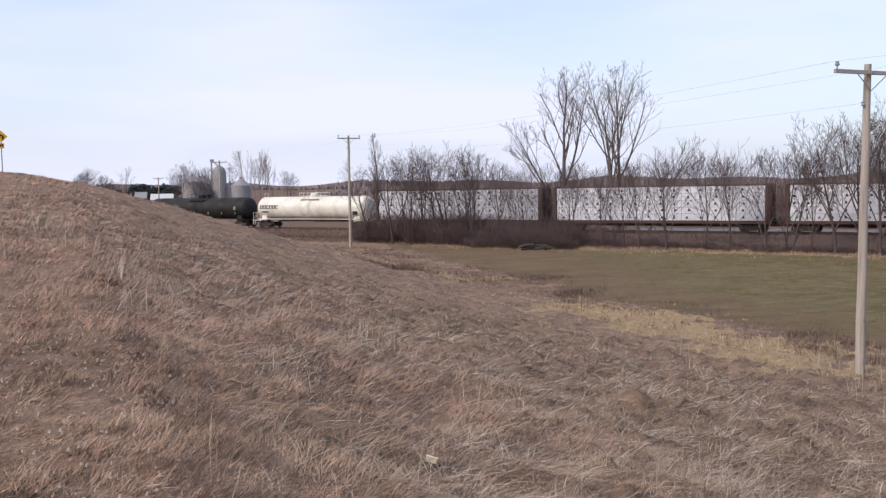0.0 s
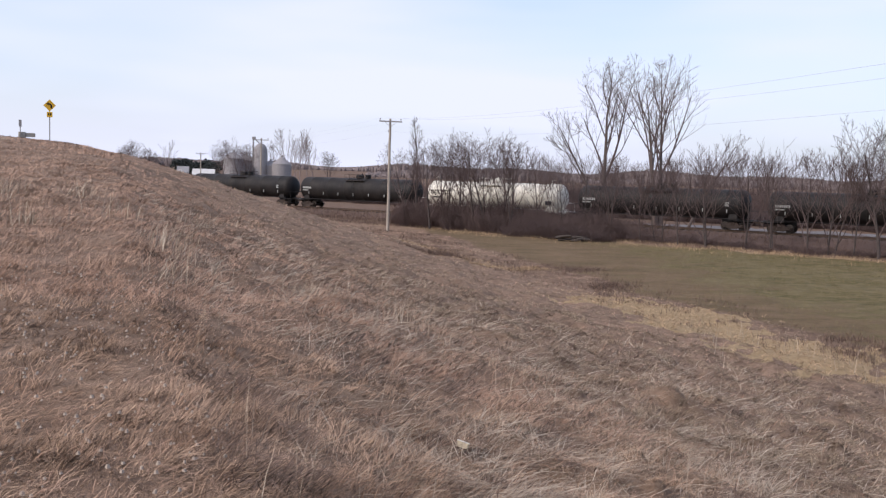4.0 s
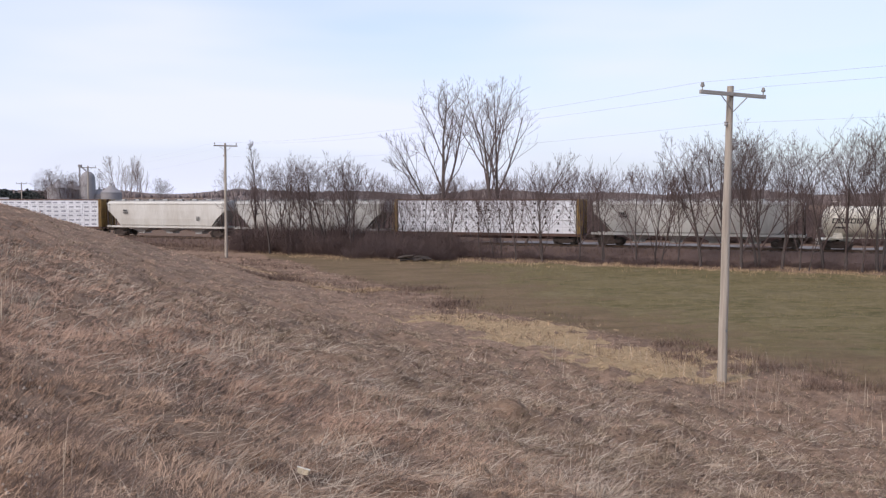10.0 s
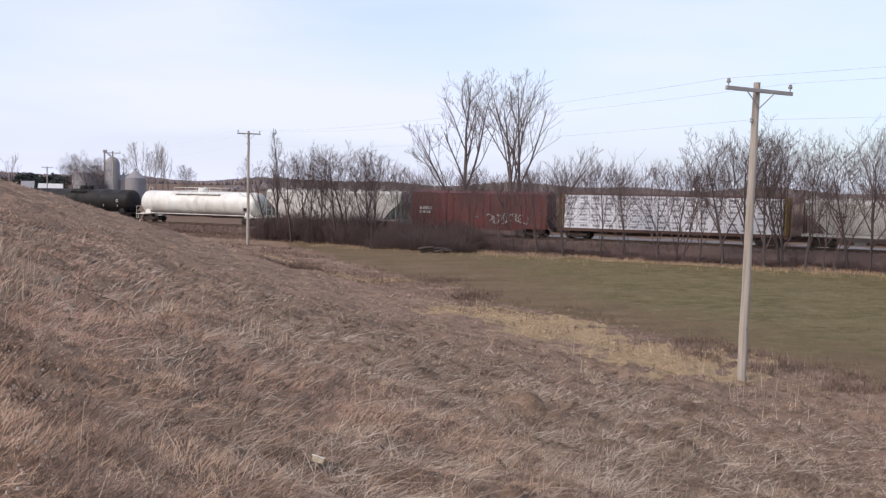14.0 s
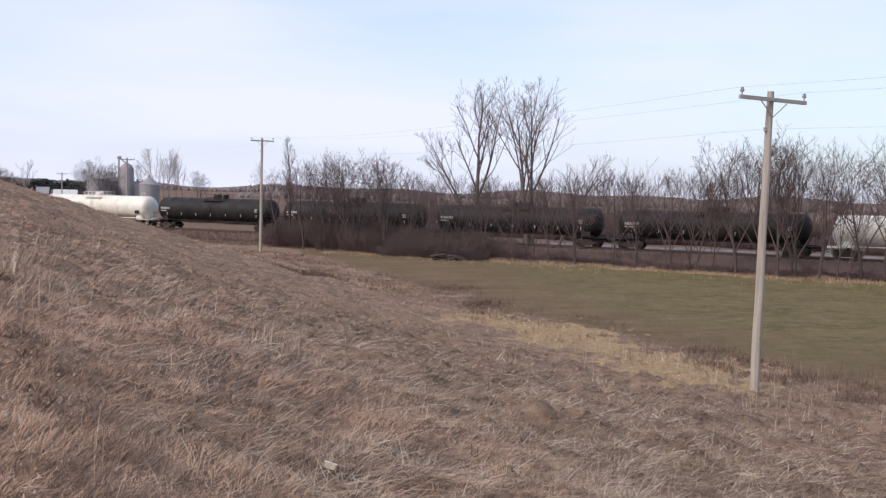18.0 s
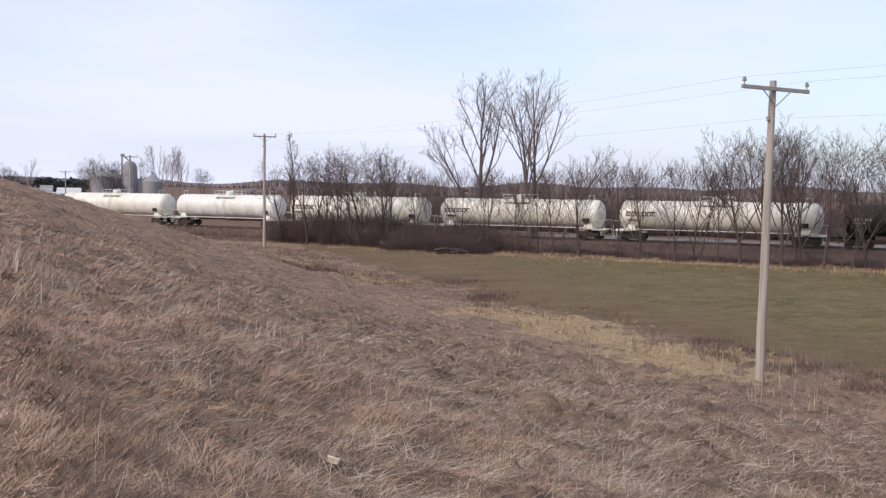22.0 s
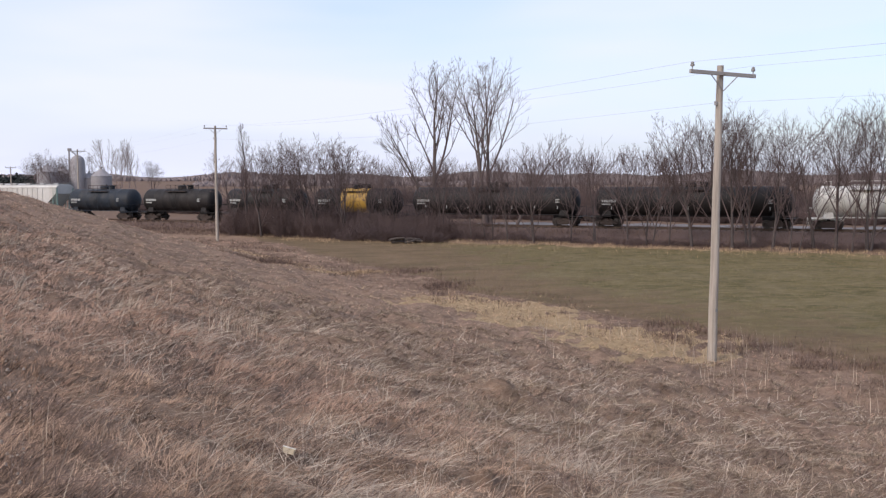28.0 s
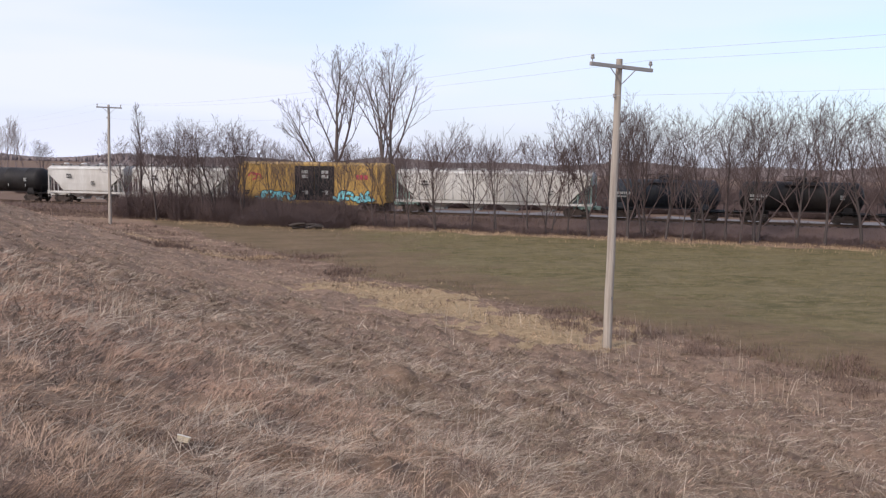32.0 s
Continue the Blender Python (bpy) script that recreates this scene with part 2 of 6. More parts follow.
PALE_BARK = bark("pale_bark", (0.125, 0.095, 0.083), (0.070, 0.053, 0.047))
TWIG = bark("brown_twigs", (0.140, 0.096, 0.088), (0.080, 0.055, 0.051))
BRUSH = bark("red_brown_brush", (0.165, 0.112, 0.101), (0.100, 0.067, 0.062))
CONIFER = bark("dark_conifer", (0.024, 0.030, 0.026), (0.014, 0.018, 0.016))
# twig colour paled to put distance haze on the far farm trees
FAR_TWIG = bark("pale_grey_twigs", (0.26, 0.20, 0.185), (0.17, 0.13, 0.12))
GRASS = strands("dry_grass", (0.190, 0.119, 0.080), (0.740, 0.510, 0.350))
SLOPE_GRASS = strands("grey_tan_dry_grass", (0.105, 0.075, 0.051), (0.530, 0.400, 0.275))
MID_GRASS = strands("bank_dry_grass", (0.345, 0.214, 0.148), (0.635, 0.415, 0.292))
FAR_GRASS = strands("distant_dry_grass", (0.355, 0.219, 0.156), (0.615, 0.400, 0.292))
STALK = strands("pale_dry_stalks", (0.300, 0.235, 0.170), (0.720, 0.600, 0.470))
STRAW = strands("flattened_straw", (0.300, 0.205, 0.118), (0.640, 0.455, 0.275))
GREEN = strands("winter_green_grass", (0.142, 0.123, 0.054), (0.257, 0.209, 0.106), odd=(0.290, 0.228, 0.135))
WEED = strands("dead_weeds", (0.098, 0.062, 0.048), (0.272, 0.188, 0.142))


# ---- mesh building ----
class Form:
    """Collects the faces of one mesh."""

    def __init__(self):
        self.v, self.f = [], []

    def add(self, vs, fs):
        n = len(self.v)
        self.v += [tuple(p) for p in vs]
        self.f += [tuple(n + i for i in f) for f in fs]
        return self

    def loft(self, rings, caps=True):
        n = len(rings[0])
        vs = [p for r in rings for p in r]
        fs = []
        for k in range(len(rings) - 1):
            for i in range(n):
                j = (i + 1) % n
                fs.append((k * n + i, k * n + j, (k + 1) * n + j, (k + 1) * n + i))
        if caps:
            fs.append(tuple(reversed(range(n))))
            fs.append(tuple((len(rings) - 1) * n + i for i in range(n)))
        return self.add(vs, fs)

    def box(self, c, s, cut=0.0):
        """A block, its upright edges and rims chamfered by cut."""
        x, y, z = c
        a, b, h = (k / 2 for k in s)
        if not cut:
            ring = lambda zz: [(x - a, y - b, zz), (x + a, y - b, zz), (x + a, y + b, zz), (x - a, y + b, zz)]
            return self.loft([ring(z - h), ring(z + h)])

        def ring(zz, e):
            p, q, k = a - e, b - e, cut
            return [(x - p + k, y - q, zz), (x + p - k, y - q, zz), (x + p, y - q + k, zz), (x + p, y + q - k, zz),
                    (x + p - k, y + q, zz), (x - p + k, y + q, zz), (x - p, y + q - k, zz), (x - p, y - q + k, zz)]
        return self.loft([ring(z - h, cut * 0.6), ring(z - h + cut * 0.6, 0), ring(z + h - cut * 0.6, 0), ring(z + h, cut * 0.6)])

    def tube(self, pts, radii, n=6):
        pts = [Vector(p) for p in pts]
        rings = []
        for k, p in enumerate(pts):
            d = (pts[min(k + 1, len(pts) - 1)] - pts[max(k - 1, 0)]).normalized()
            a = d.orthogonal().normalized() if not rings else (side - d * side.dot(d)).normalized()
            side = a
            b = d.cross(a)
            r = radii if isinstance(radii, (int, float)) else radii[k]
            rings.append([p + (a * math.cos(2 * math.pi * i / n) + b * math.sin(2 * math.pi * i / n)) * r for i in range(n)])
        return self.loft(rings)

    def lathe_x(self, prof, n, y=0.0, z=0.0):
        return self.loft([[(x, y + r * math.sin(2 * math.pi * i / n), z + r * math.cos(2 * math.pi * i / n)) for i in range(n)] for x, r in prof])

    def lathe_z(self, prof, n, x=0.0, y=0.0):
        return self.loft([[(x + r * math.cos(2 * math.pi * i / n), y + r * math.sin(2 * math.pi * i / n), z) for i in range(n)] for z, r in prof])

    def slab(self, outline, y0, y1):
        """An outline in x and z, thick from y0 to y1."""
        return self.loft([[(x, y0, z) for x, z in outline], [(x, y1, z) for x, z in outline]])

    def mesh(self, name, smooth=False):
        me = bpy.data.meshes.new(name)
        me.from_pydata(self.v, [], self.f)
        if smooth:
            me.shade_smooth()
            me.set_sharp_from_angle(angle=radians(35))
        me.update()
        return me


MESHES = {}


def part(name, form, material, parent, label="", smooth=False, at=None):
    """Links a form, or a mesh made before, as one object under a thing or a part."""
    me = form if isinstance(form, bpy.types.Mesh) else form.mesh(name, smooth)
    if not me.materials:
        me.materials.append(material)
    ob = new(name, me)
    ob.parent = parent
    if at is not None:
        ob.matrix_basis = at
    if label:
        tagged(ob, label)
    return ob


def shared(key, make, material, smooth=False):
    """A mesh that alike pieces share."""
    if key not in MESHES:
        MESHES[key] = make().mesh(key, smooth)
        MESHES[key].materials.append(material)
    return MESHES[key]


def thing(name, at, label, category, group="", kind=""):
    ob = new(name)
    ob.empty_display_size = 0.3
    ob.matrix_basis = at
    return tagged(ob, label, category, group, kind)


def thing_mesh(name, me, at, label, category, group="", kind=""):
    ob = new(name, me)
    ob.matrix_basis = at
    return tagged(ob, label, category, group, kind)


# ---- the lie of the land ----
ROAD = radians(-22.5)  # the road's bearing
RD = (math.sin(ROAD), math.cos(ROAD))
RN = (math.cos(ROAD), -math.sin(ROAD))
TRK = radians(31.5)  # bearing of the track's nearest point
TP = (math.sin(TRK), math.cos(TRK))
TT = (math.cos(TRK), -math.sin(TRK))
TRACK, RAIL = 96.0, 1.25  # distance of the track, height of the railhead where it is nearest
GRADE = 0.0052  # the track climbs to the right


def step(a, b, x):
    k = np.clip((x - a) / (b - a), 0, 1)
    return k * k * (3 - 2 * k)


def wave(x, y, seed, size):
    """Smooth random swells, about -1 to 1."""
    g = np.random.RandomState(seed)
    s = 0
    for _ in range(6):
        a, p, k = g.uniform(0, 6.28), g.uniform(0, 6.28), g.uniform(0.6, 1.7) / size * 6.28
        s = s + np.sin((x * math.cos(a) + y * math.sin(a)) * k + p)
    return s / 3.2


def road_uw(x, y):
    return x * RD[0] + y * RD[1], x * RN[0] + y * RN[1]


def off_track(x, y):
    return TRACK - (x * TP[0] + y * TP[1])


def land(x, y):
    x, y = np.asarray(x, float), np.asarray(y, float)
    u, w = road_uw(x, y)
    crest = 4.82 + 0.041 * (76 - np.logaddexp(0, (76 - u) / 6.0) * 6.0) - 0.0
    crest = np.maximum(crest, 0.4)
    toe = 25.5
    soft = 0.05 + 2.6 * step(38, 70, u)  # the shoulder rounds off along the road
    right = np.clip(np.logaddexp(0, (w - 0.4) / soft) * soft / (toe - 0.4), 0, 1)
    left = np.clip((-24.0 - w) / (toe - 0.4), 0, 1)
    p = np.maximum(right, left)
    crest = crest + 0.022 * np.clip(-w, 0, 12) * step(10, 60, u)
    bank = crest * (1 - p) ** (1.65 - 0.45 * step(38, 70, u))
    bank = bank - 0.22 * step(-1.2, 0.6, w) * (1 - step(3, 10, w)) * 0.4
    d = off_track(x, y)
    keep = step(11, 27, d)
    near = step(3.0, 9.0, np.hypot(x, y))
    rough = 0.10 * wave(x, y, 3, 5.0) + 0.05 * wave(x, y, 4, 1.9)
    slope = step(0.0, 3.0, w) * (1 - step(20, 30, w))
    hump = wave(x, y, 6, 1.1) * wave(x, y, 7, 0.55)
    mound = wave(x, y, 12, 3.1) * wave(x, y, 13, 1.7)
    z = bank * keep + near * rough * (0.3 + slope) * 0.9 + (0.075 * hump + 0.11 * mound * near) * slope * (1 - step(60, 95, np.hypot(x, y)))
    far = step(150, 900, np.hypot(x, y))
    z = z + 1.2 * far * wave(x, y, 9, 700.0) - 0.15 * (1 - keep) * step(3, 10, np.abs(d))
    return z


def land1(x, y):
    return float(land(np.array([x]), np.array([y]))[0])


def polar(az, r):
    a = radians(az)
    return r * math.sin(a), r * math.cos(a)


def along(s, d):
    """A point s metres along the track, d metres in front of it."""
    return TP[0] * (TRACK - d) + TT[0] * s, TP[1] * (TRACK - d) + TT[1] * s


def az_at(az, d):
    """The point on the bearing az that is d metres in front of the track."""
    r = (TRACK - d) / math.cos(radians(az) - TRK)
    return polar(az, r)


def plain(name):
    """Ground: dry grass on the banks, a winter-green field, pale straw at the toe, brown scrub by the track."""
    m, t, b = shader(name)
    v = coords(t)
    attr = {}
    for key in ("field", "straw", "scrub", "shoulder", "lush"):
        a = t.nodes.new("ShaderNodeAttribute")
        a.attribute_name = key
        attr[key] = a.outputs["Fac"]
    n1, n2, n3 = noise_node(t, v, 0.22, 5.0), noise_node(t, v, 2.6, 6.0, 0.7), noise_node(t, v, 22.0, 4.0, 0.8)
    soft = noise_node(t, v, 0.7, 5.0, 0.65)
    dry = blend(t, remap(t, n1, 0.35, 0.65), (0.250, 0.163, 0.114), (0.190, 0.127, 0.089))
    dry = blend(t, remap(t, n2, 0.42, 0.7), dry, (0.33, 0.225, 0.155))
    # dark spots put the shade of pits between tufts into the ground colour
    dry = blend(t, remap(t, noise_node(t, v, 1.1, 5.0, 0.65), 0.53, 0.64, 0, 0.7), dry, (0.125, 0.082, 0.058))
    streak = coords(t, (0.22, 0.42, 1.0))
    rows = noise_node(t, streak, 1.0, 6.0, 0.68)
    green = blend(t, remap(t, rows, 0.38, 0.62), (0.088, 0.075, 0.030), (0.160, 0.124, 0.056))
    green = blend(t, remap(t, n1, 0.45, 0.7, 0, 0.7), green, (0.195, 0.152, 0.086))
    green = blend(t, remap(t, n2, 0.4, 0.8, 0, 0.5), green, (0.088, 0.082, 0.038))
    tufts = coords(t, (0.8, 1.25, 1.0))
    green = blend(t, remap(t, noise_node(t, tufts, 1.0, 6.0, 0.72), 0.46, 0.64, 0, 0.75), green, (0.225, 0.172, 0.095))
    drab = blend(t, remap(t, rows, 0.40, 0.60), (0.195, 0.132, 0.078), (0.135, 0.097, 0.052))
    drab = blend(t, remap(t, n2, 0.45, 0.75, 0, 0.7), drab, (0.100, 0.068, 0.044))
    sum_ = t.nodes.new("ShaderNodeMath")
    sum_.operation = "ADD"
    link(t, attr["lush"], sum_.inputs[0])
    link(t, remap(t, noise_node(t, v, 0.35, 5.0, 0.65), 0.25, 0.75, -0.45, 0.45), sum_.inputs[1])
    green = blend(t, remap(t, sum_.outputs["Value"], 0.25, 0.75), drab, green)
    pale = blend(t, remap(t, n2, 0.3, 0.7), (0.43, 0.310, 0.175), (0.27, 0.190, 0.112))
    brown = blend(t, remap(t, n2, 0.3, 0.7), (0.190, 0.124, 0.086), (0.120, 0.077, 0.055))

    def edge(key, width=0.5):
        k = t.nodes.new("ShaderNodeMath")
        k.operation = "ADD"
        link(t, attr[key], k.inputs[0])
        link(t, remap(t, soft, 0.2, 0.8, -width / 2, width / 2), k.inputs[1])
        return remap(t, k.outputs["Value"], 0.42, 0.58)
    stones = blend(t, remap(t, n3, 0.4, 0.65), (0.30, 0.225, 0.165), (0.37, 0.29, 0.22))
    col = blend(t, edge("field"), dry, green)
    col = blend(t, edge("scrub"), col, brown)
    col = blend(t, edge("straw", 0.7), col, pale)
    col = blend(t, edge("shoulder", 0.6), col, stones)
    link(t, col, b.inputs["Base Color"])
    b.inputs["Roughness"].default_value = 0.95
    b.inputs["Specular IOR Level"].default_value = 0.15
    both = t.nodes.new("ShaderNodeMath")
    both.operation = "ADD"
    link(t, n2, both.inputs[0])
    link(t, n3, both.inputs[1])
    bump(t, b, both.outputs["Value"], 0.6, 0.08)
    return m


def zones(x, y):
    """How far a place belongs to the field, the straw, the scrub and the road's shoulder, 0 to 1."""
    u, w = road_uw(x, y)
    d = off_track(x, y)
    rim = 27.6 + 0.10 * np.maximum(0, u - 45) + 0.8 * wave(x, y, 21, 14)
    lush = step(-2.0, 15.0, w - 27.2 - 0.42 * np.maximum(0, u - 45) - 1.5 * wave(x, y, 23, 10))
    field = step(-1.5, 2.0, w - rim) * step(9.5, 13.5, d + 1.0 * wave(x, y, 22, 9)) * (1 - step(120, 180, w))
    ragged = 1.1 * wave(x, y, 34, 1.5) + 0.8 * wave(x, y, 35, 0.8)
    straw = step(19.6, 22.8, w + 1.3 * wave(x, y, 24, 7) + 1.2 * wave(x, y, 27, 2.4) + ragged) * (1 - step(25.8, 28.0, w + 1.3 * wave(x, y, 25, 8) + 1.1 * wave(x, y, 28, 2.8) + ragged + 0.12 * np.maximum(0, 32 - u))) * step(20, 23.5, u) * (1 - step(38, 48, u))
    straw = np.maximum(straw, 0.47 * step(21, 23.5, w + 1.5 * wave(x, y, 26, 12)) * (1 - step(25, 27, w)) * step(50, 56, u) * (1 - step(66, 92, u)))
    straw = np.maximum(straw, (0.42 + 0.14 * wave(x, y, 29, 4.0)) * step(8.6, 10.8, d) * (1 - step(12.0, 17.0, d)) * step(25, 30, w))
    scrub = (1 - step(8.0, 10.5, np.abs(d))) * step(3.0, 4.0, np.abs(d))
    scrub = np.maximum(scrub, step(3, 5, -d) * (1 - step(150, 200, -d)))
    scrub = np.maximum(scrub, 0.50 * step(23.5, 25.5, w) * (1 - step(0, 3, w - rim)) * step(12, 25, u) * (1 - step(85, 105, u)))
    far = step(130, 200, np.hypot(x, y))
    scrub = np.maximum(scrub, 0.85 * far)
    shoulder = 0.55 * (1 - step(-6.5, -2.5, w + 0.9 * wave(x, y, 31, 5.0))) * step(12, 22, u)
    return field, straw, scrub, shoulder, lush


# ---- ground, road, track ----
def build_ground():
    k = np.linspace(0, 1, 430)
    rad = 0.4 + 1.2 * (np.exp(k * math.log(3200 / 1.2)) - 1)
    view = np.radians(np.linspace(-40, 48, 340))
    rest = np.radians(np.linspace(48, 320, 60))[1:-1]
    ang = np.concatenate([view, rest])
    n, m = len(rad), len(ang)
    R, A = np.meshgrid(rad, ang, indexing="ij")
    x, y = (R * np.sin(A)).ravel(), (R * np.cos(A)).ravel()
    x, y = np.append(x, 0.0), np.append(y, 0.0)
    z = land(x, y)
    i, j = np.meshgrid(np.arange(n - 1), np.arange(m), indexing="ij")
    j2 = (j + 1) % m
    quads = np.stack([i * m + j, (i + 1) * m + j, (i + 1) * m + j2, i * m + j2], -1).reshape(-1, 4)[:, ::-1]
    tris = [(n * m, (q + 1) % m, q) for q in range(m)]
    me = bpy.data.meshes.new("ground")
    me.from_pydata(np.stack([x, y, z], 1).tolist(), [], quads.tolist() + tris)
    me.shade_smooth()
    for key, values in zip(("field", "straw", "scrub", "shoulder", "lush"), zones(x, y)):
        a = me.attributes.new(key, "FLOAT", "POINT")
        a.data.foreach_set("value", np.asarray(values, np.float32))
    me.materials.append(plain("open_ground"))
    me.update()
    tagged(new("ground", me), "rolling dry-grass bank falling to a winter-green field", "ground", kind="structure")


def strip(name, us, offsets, lift, material, label, category):
    """A sheet laid along the road, with the given offsets across it."""
    f = Form()
    rows = []
    for u in us:
        row = []
        for w in offsets:
            x, y = u * RD[0] + w * RN[0], u * RD[1] + w * RN[1]
            row.append((x, y, land1(x, y) + lift))
        rows.append(row)
    n = len(offsets)
    vs = [p for r in rows for p in r]
    fs = [(k * n + i, k * n + i + 1, (k + 1) * n + i + 1, (k + 1) * n + i) for k in range(len(us) - 1) for i in range(n - 1)]
    f.add(vs, fs)
    me = f.mesh(name, True)
    me.materials.append(material)
    return tagged(new(name, me), label, category, kind="structure")


def track_pose(s, d=0.0, z=0.0):
    x, y = along(s, d)
    return pose(x, y, z + GRADE * s, 0, -math.degrees(math.atan(GRADE)), -31.5)


def build_track():
    L = 420.0
    f = Form()
    prof = [(-5.2, -0.35), (-2.0, 0.97), (-1.55, 1.05), (1.55, 1.05), (2.0, 0.97), (5.2, -0.35)]
    xs = np.linspace(-L, L, 281)
    g = np.random.RandomState(5)
    rings = [[(x, y + g.uniform(-0.1, 0.1), z + g.uniform(-0.04, 0.03)) for y, z in prof] for x in xs]
    f.loft(rings)
    me = f.mesh("ballast")
    me.materials.append(BALLAST)
    ob = new("trackbed", me)
    ob.matrix_basis = track_pose(0)
    tagged(ob, "low bed of dark crushed stone under the track", "trackbed", kind="structure")
    rail = [(-0.075, 0), (0.075, 0), (0.075, 0.012), (0.012, 0.03), (0.012, 0.11), (0.036, 0.12), (0.036, 0.155), (-0.036, 0.155), (-0.036, 0.12), (-0.012, 0.11), (-0.012, 0.03), (-0.075, 0.012)]
    for side in (-0.755, 0.755):
        f = Form().loft([[(x, side + a, RAIL - 0.155 + b) for a, b in rail] for x in (-L, L)])
        part("rail", f, RAIL_STEEL, ob)
    tie = shared("tie", lambda: Form().box((0, 0, 1.03), (0.23, 2.6, 0.16), 0.015), TIE_WOOD)
    for k in range(150):
        part("tie", tie, TIE_WOOD, ob, at=pose(-85 + k * 0.8, g.uniform(-0.04, 0.04), 0, 0, 0, g.uniform(-1, 1)))


# ---- railway cars: x along the car, z from the railhead; the near side is -y ----
WHEELS = {-0.88: [], 0.88: []}


def wheelset_form():
    f = Form()
    for s in (-1, 1):
        prof = [(0.690, 0.05), (0.690, 0.10), (0.715, 0.12), (0.720, 0.34), (0.690, 0.36), (0.690, 0.445), (0.725, 0.440), (0.728, 0.42), (0.820, 0.41), (0.820, 0.35), (0.775, 0.33), (0.775, 0.13), (0.83, 0.10), (0.83, 0.05)]
        f.loft([[(r * math.sin(2 * math.pi * i / 16), s * y, r * math.cos(2 * math.pi * i / 16)) for i in range(16)] for y, r in prof])
    f.tube([(0, -1.05, 0), (0, 1.05, 0)], 0.075, 8)
    return f


def side_frame_form():
    f = Form()
    out = [(-1.15, 0.35), (-1.15, 0.58), (-0.62, 0.62), (-0.42, 0.86), (0.42, 0.86), (0.62, 0.62), (1.15, 0.58), (1.15, 0.35), (0.72, 0.33), (0.42, 0.16), (-0.42, 0.16), (-0.72, 0.33)]
    f.slab(out, -0.09, 0.09)
    for k in (-0.18, 0.0, 0.18):
        f.tube([(k, -0.02, 0.28), (k, -0.02, 0.6)], 0.075, 6)
    for k in (-0.88, 0.88):
        f.box((k, -0.06, 0.44), (0.3, 0.2, 0.26), 0.03)
    return f


def truck(car, x):
    t = part("truck", shared("truck_bolster", lambda: Form().box((0, 0, 0.70), (0.42, 2.3, 0.26), 0.04).tube([(0, 0, 0.8), (0, 0, 0.98)], 0.3, 10), STEEL), STEEL, car, at=pose(x, 0, 0))
    for s in (-1, 1):
        part("side_frame", shared("side_frame", side_frame_form, STEEL), STEEL, t, at=pose(0, s * 1.0, 0, 0, 0, 0 if s < 0 else 180))
    for k in (-0.88, 0.88):
        w = part("wheelset", shared("wheelset", wheelset_form, WHEEL_STEEL), WHEEL_STEEL, t, at=pose(k, 0, 0.42))
        WHEELS[k].append(w)


def couplers(car, half):
    def make():
        f = Form().box((0.3, 0, 0.86), (0.7, 0.16, 0.16), 0.02)
        f.slab([(0.6, 0.70), (0.92, 0.70), (0.98, 0.78), (0.98, 0.98), (0.9, 1.02), (0.6, 1.02)], -0.16, 0.12)
        return f
    for s in (-1, 1):
        part("coupler", shared("coupler", make, STEEL), STEEL, car, at=pose(s * (half - 0.45), 0, 0, 0, 0, 0 if s > 0 else 180))


def ladder(x, y, z0, z1, material_key, material, car, width=0.42, turn=0):
    def make():
        f = Form()
        for s in (-1, 1):
            f.tube([(s * width / 2, 0, z0), (s * width / 2, 0, z1)], 0.022, 5)
        n = int((z1 - z0) / 0.36)
        for k in range(n):
            z = z0 + (k + 0.5) * (z1 - z0) / n
            f.tube([(-width / 2, 0, z), (width / 2, 0, z)], 0.016, 4)
        return f
    part("ladder", shared("ladder_%s_%.1f_%.1f" % (material_key, z0, z1), make, material), material, car, at=pose(x, y, 0, 0, 0, turn))


def bars(seed, x0, z0, rows, unit, lean=0.0):
    """Lettering that cannot be read, as plain bars in x and z."""
    g = random.Random(seed)
    f = Form()
    z = z0
    for count, h in rows:
        x = x0
        for _ in range(count):
            w = h * g.uniform(0.5, 0.8) * unit
            f.slab([(x, z - h), (x + w, z - h), (x + w + lean * h, z), (x + lean * h, z)], -0.006, 0.006)
            x += w + h * 0.22
        z -= h * 1.5
    return f


def outline_marks(count, h, w, thick, lean):
    """Hollow slanted blocks in x and z."""
    f = Form()
    x = 0.0
    for k in range(count):
        def p(a, b):
            return (x + a + lean * b, b)
        f.slab([p(0, 0), p(w, 0), p(w, thick), p(0, thick)], -0.006, 0.006)
        f.slab([p(0, h - thick), p(w, h - thick), p(w, h), p(0, h)], -0.006, 0.006)
        f.slab([p(0, thick), p(thick * 1.3, thick), p(thick * 1.3, h - thick), p(0, h - thick)], -0.006, 0.006)
        if k % 3 != 2:
            f.slab([p(w - thick, thick), p(w, thick), p(w, h - thick), p(w - thick, h - thick)], -0.006, 0.006)
        x += w + thick
    return f


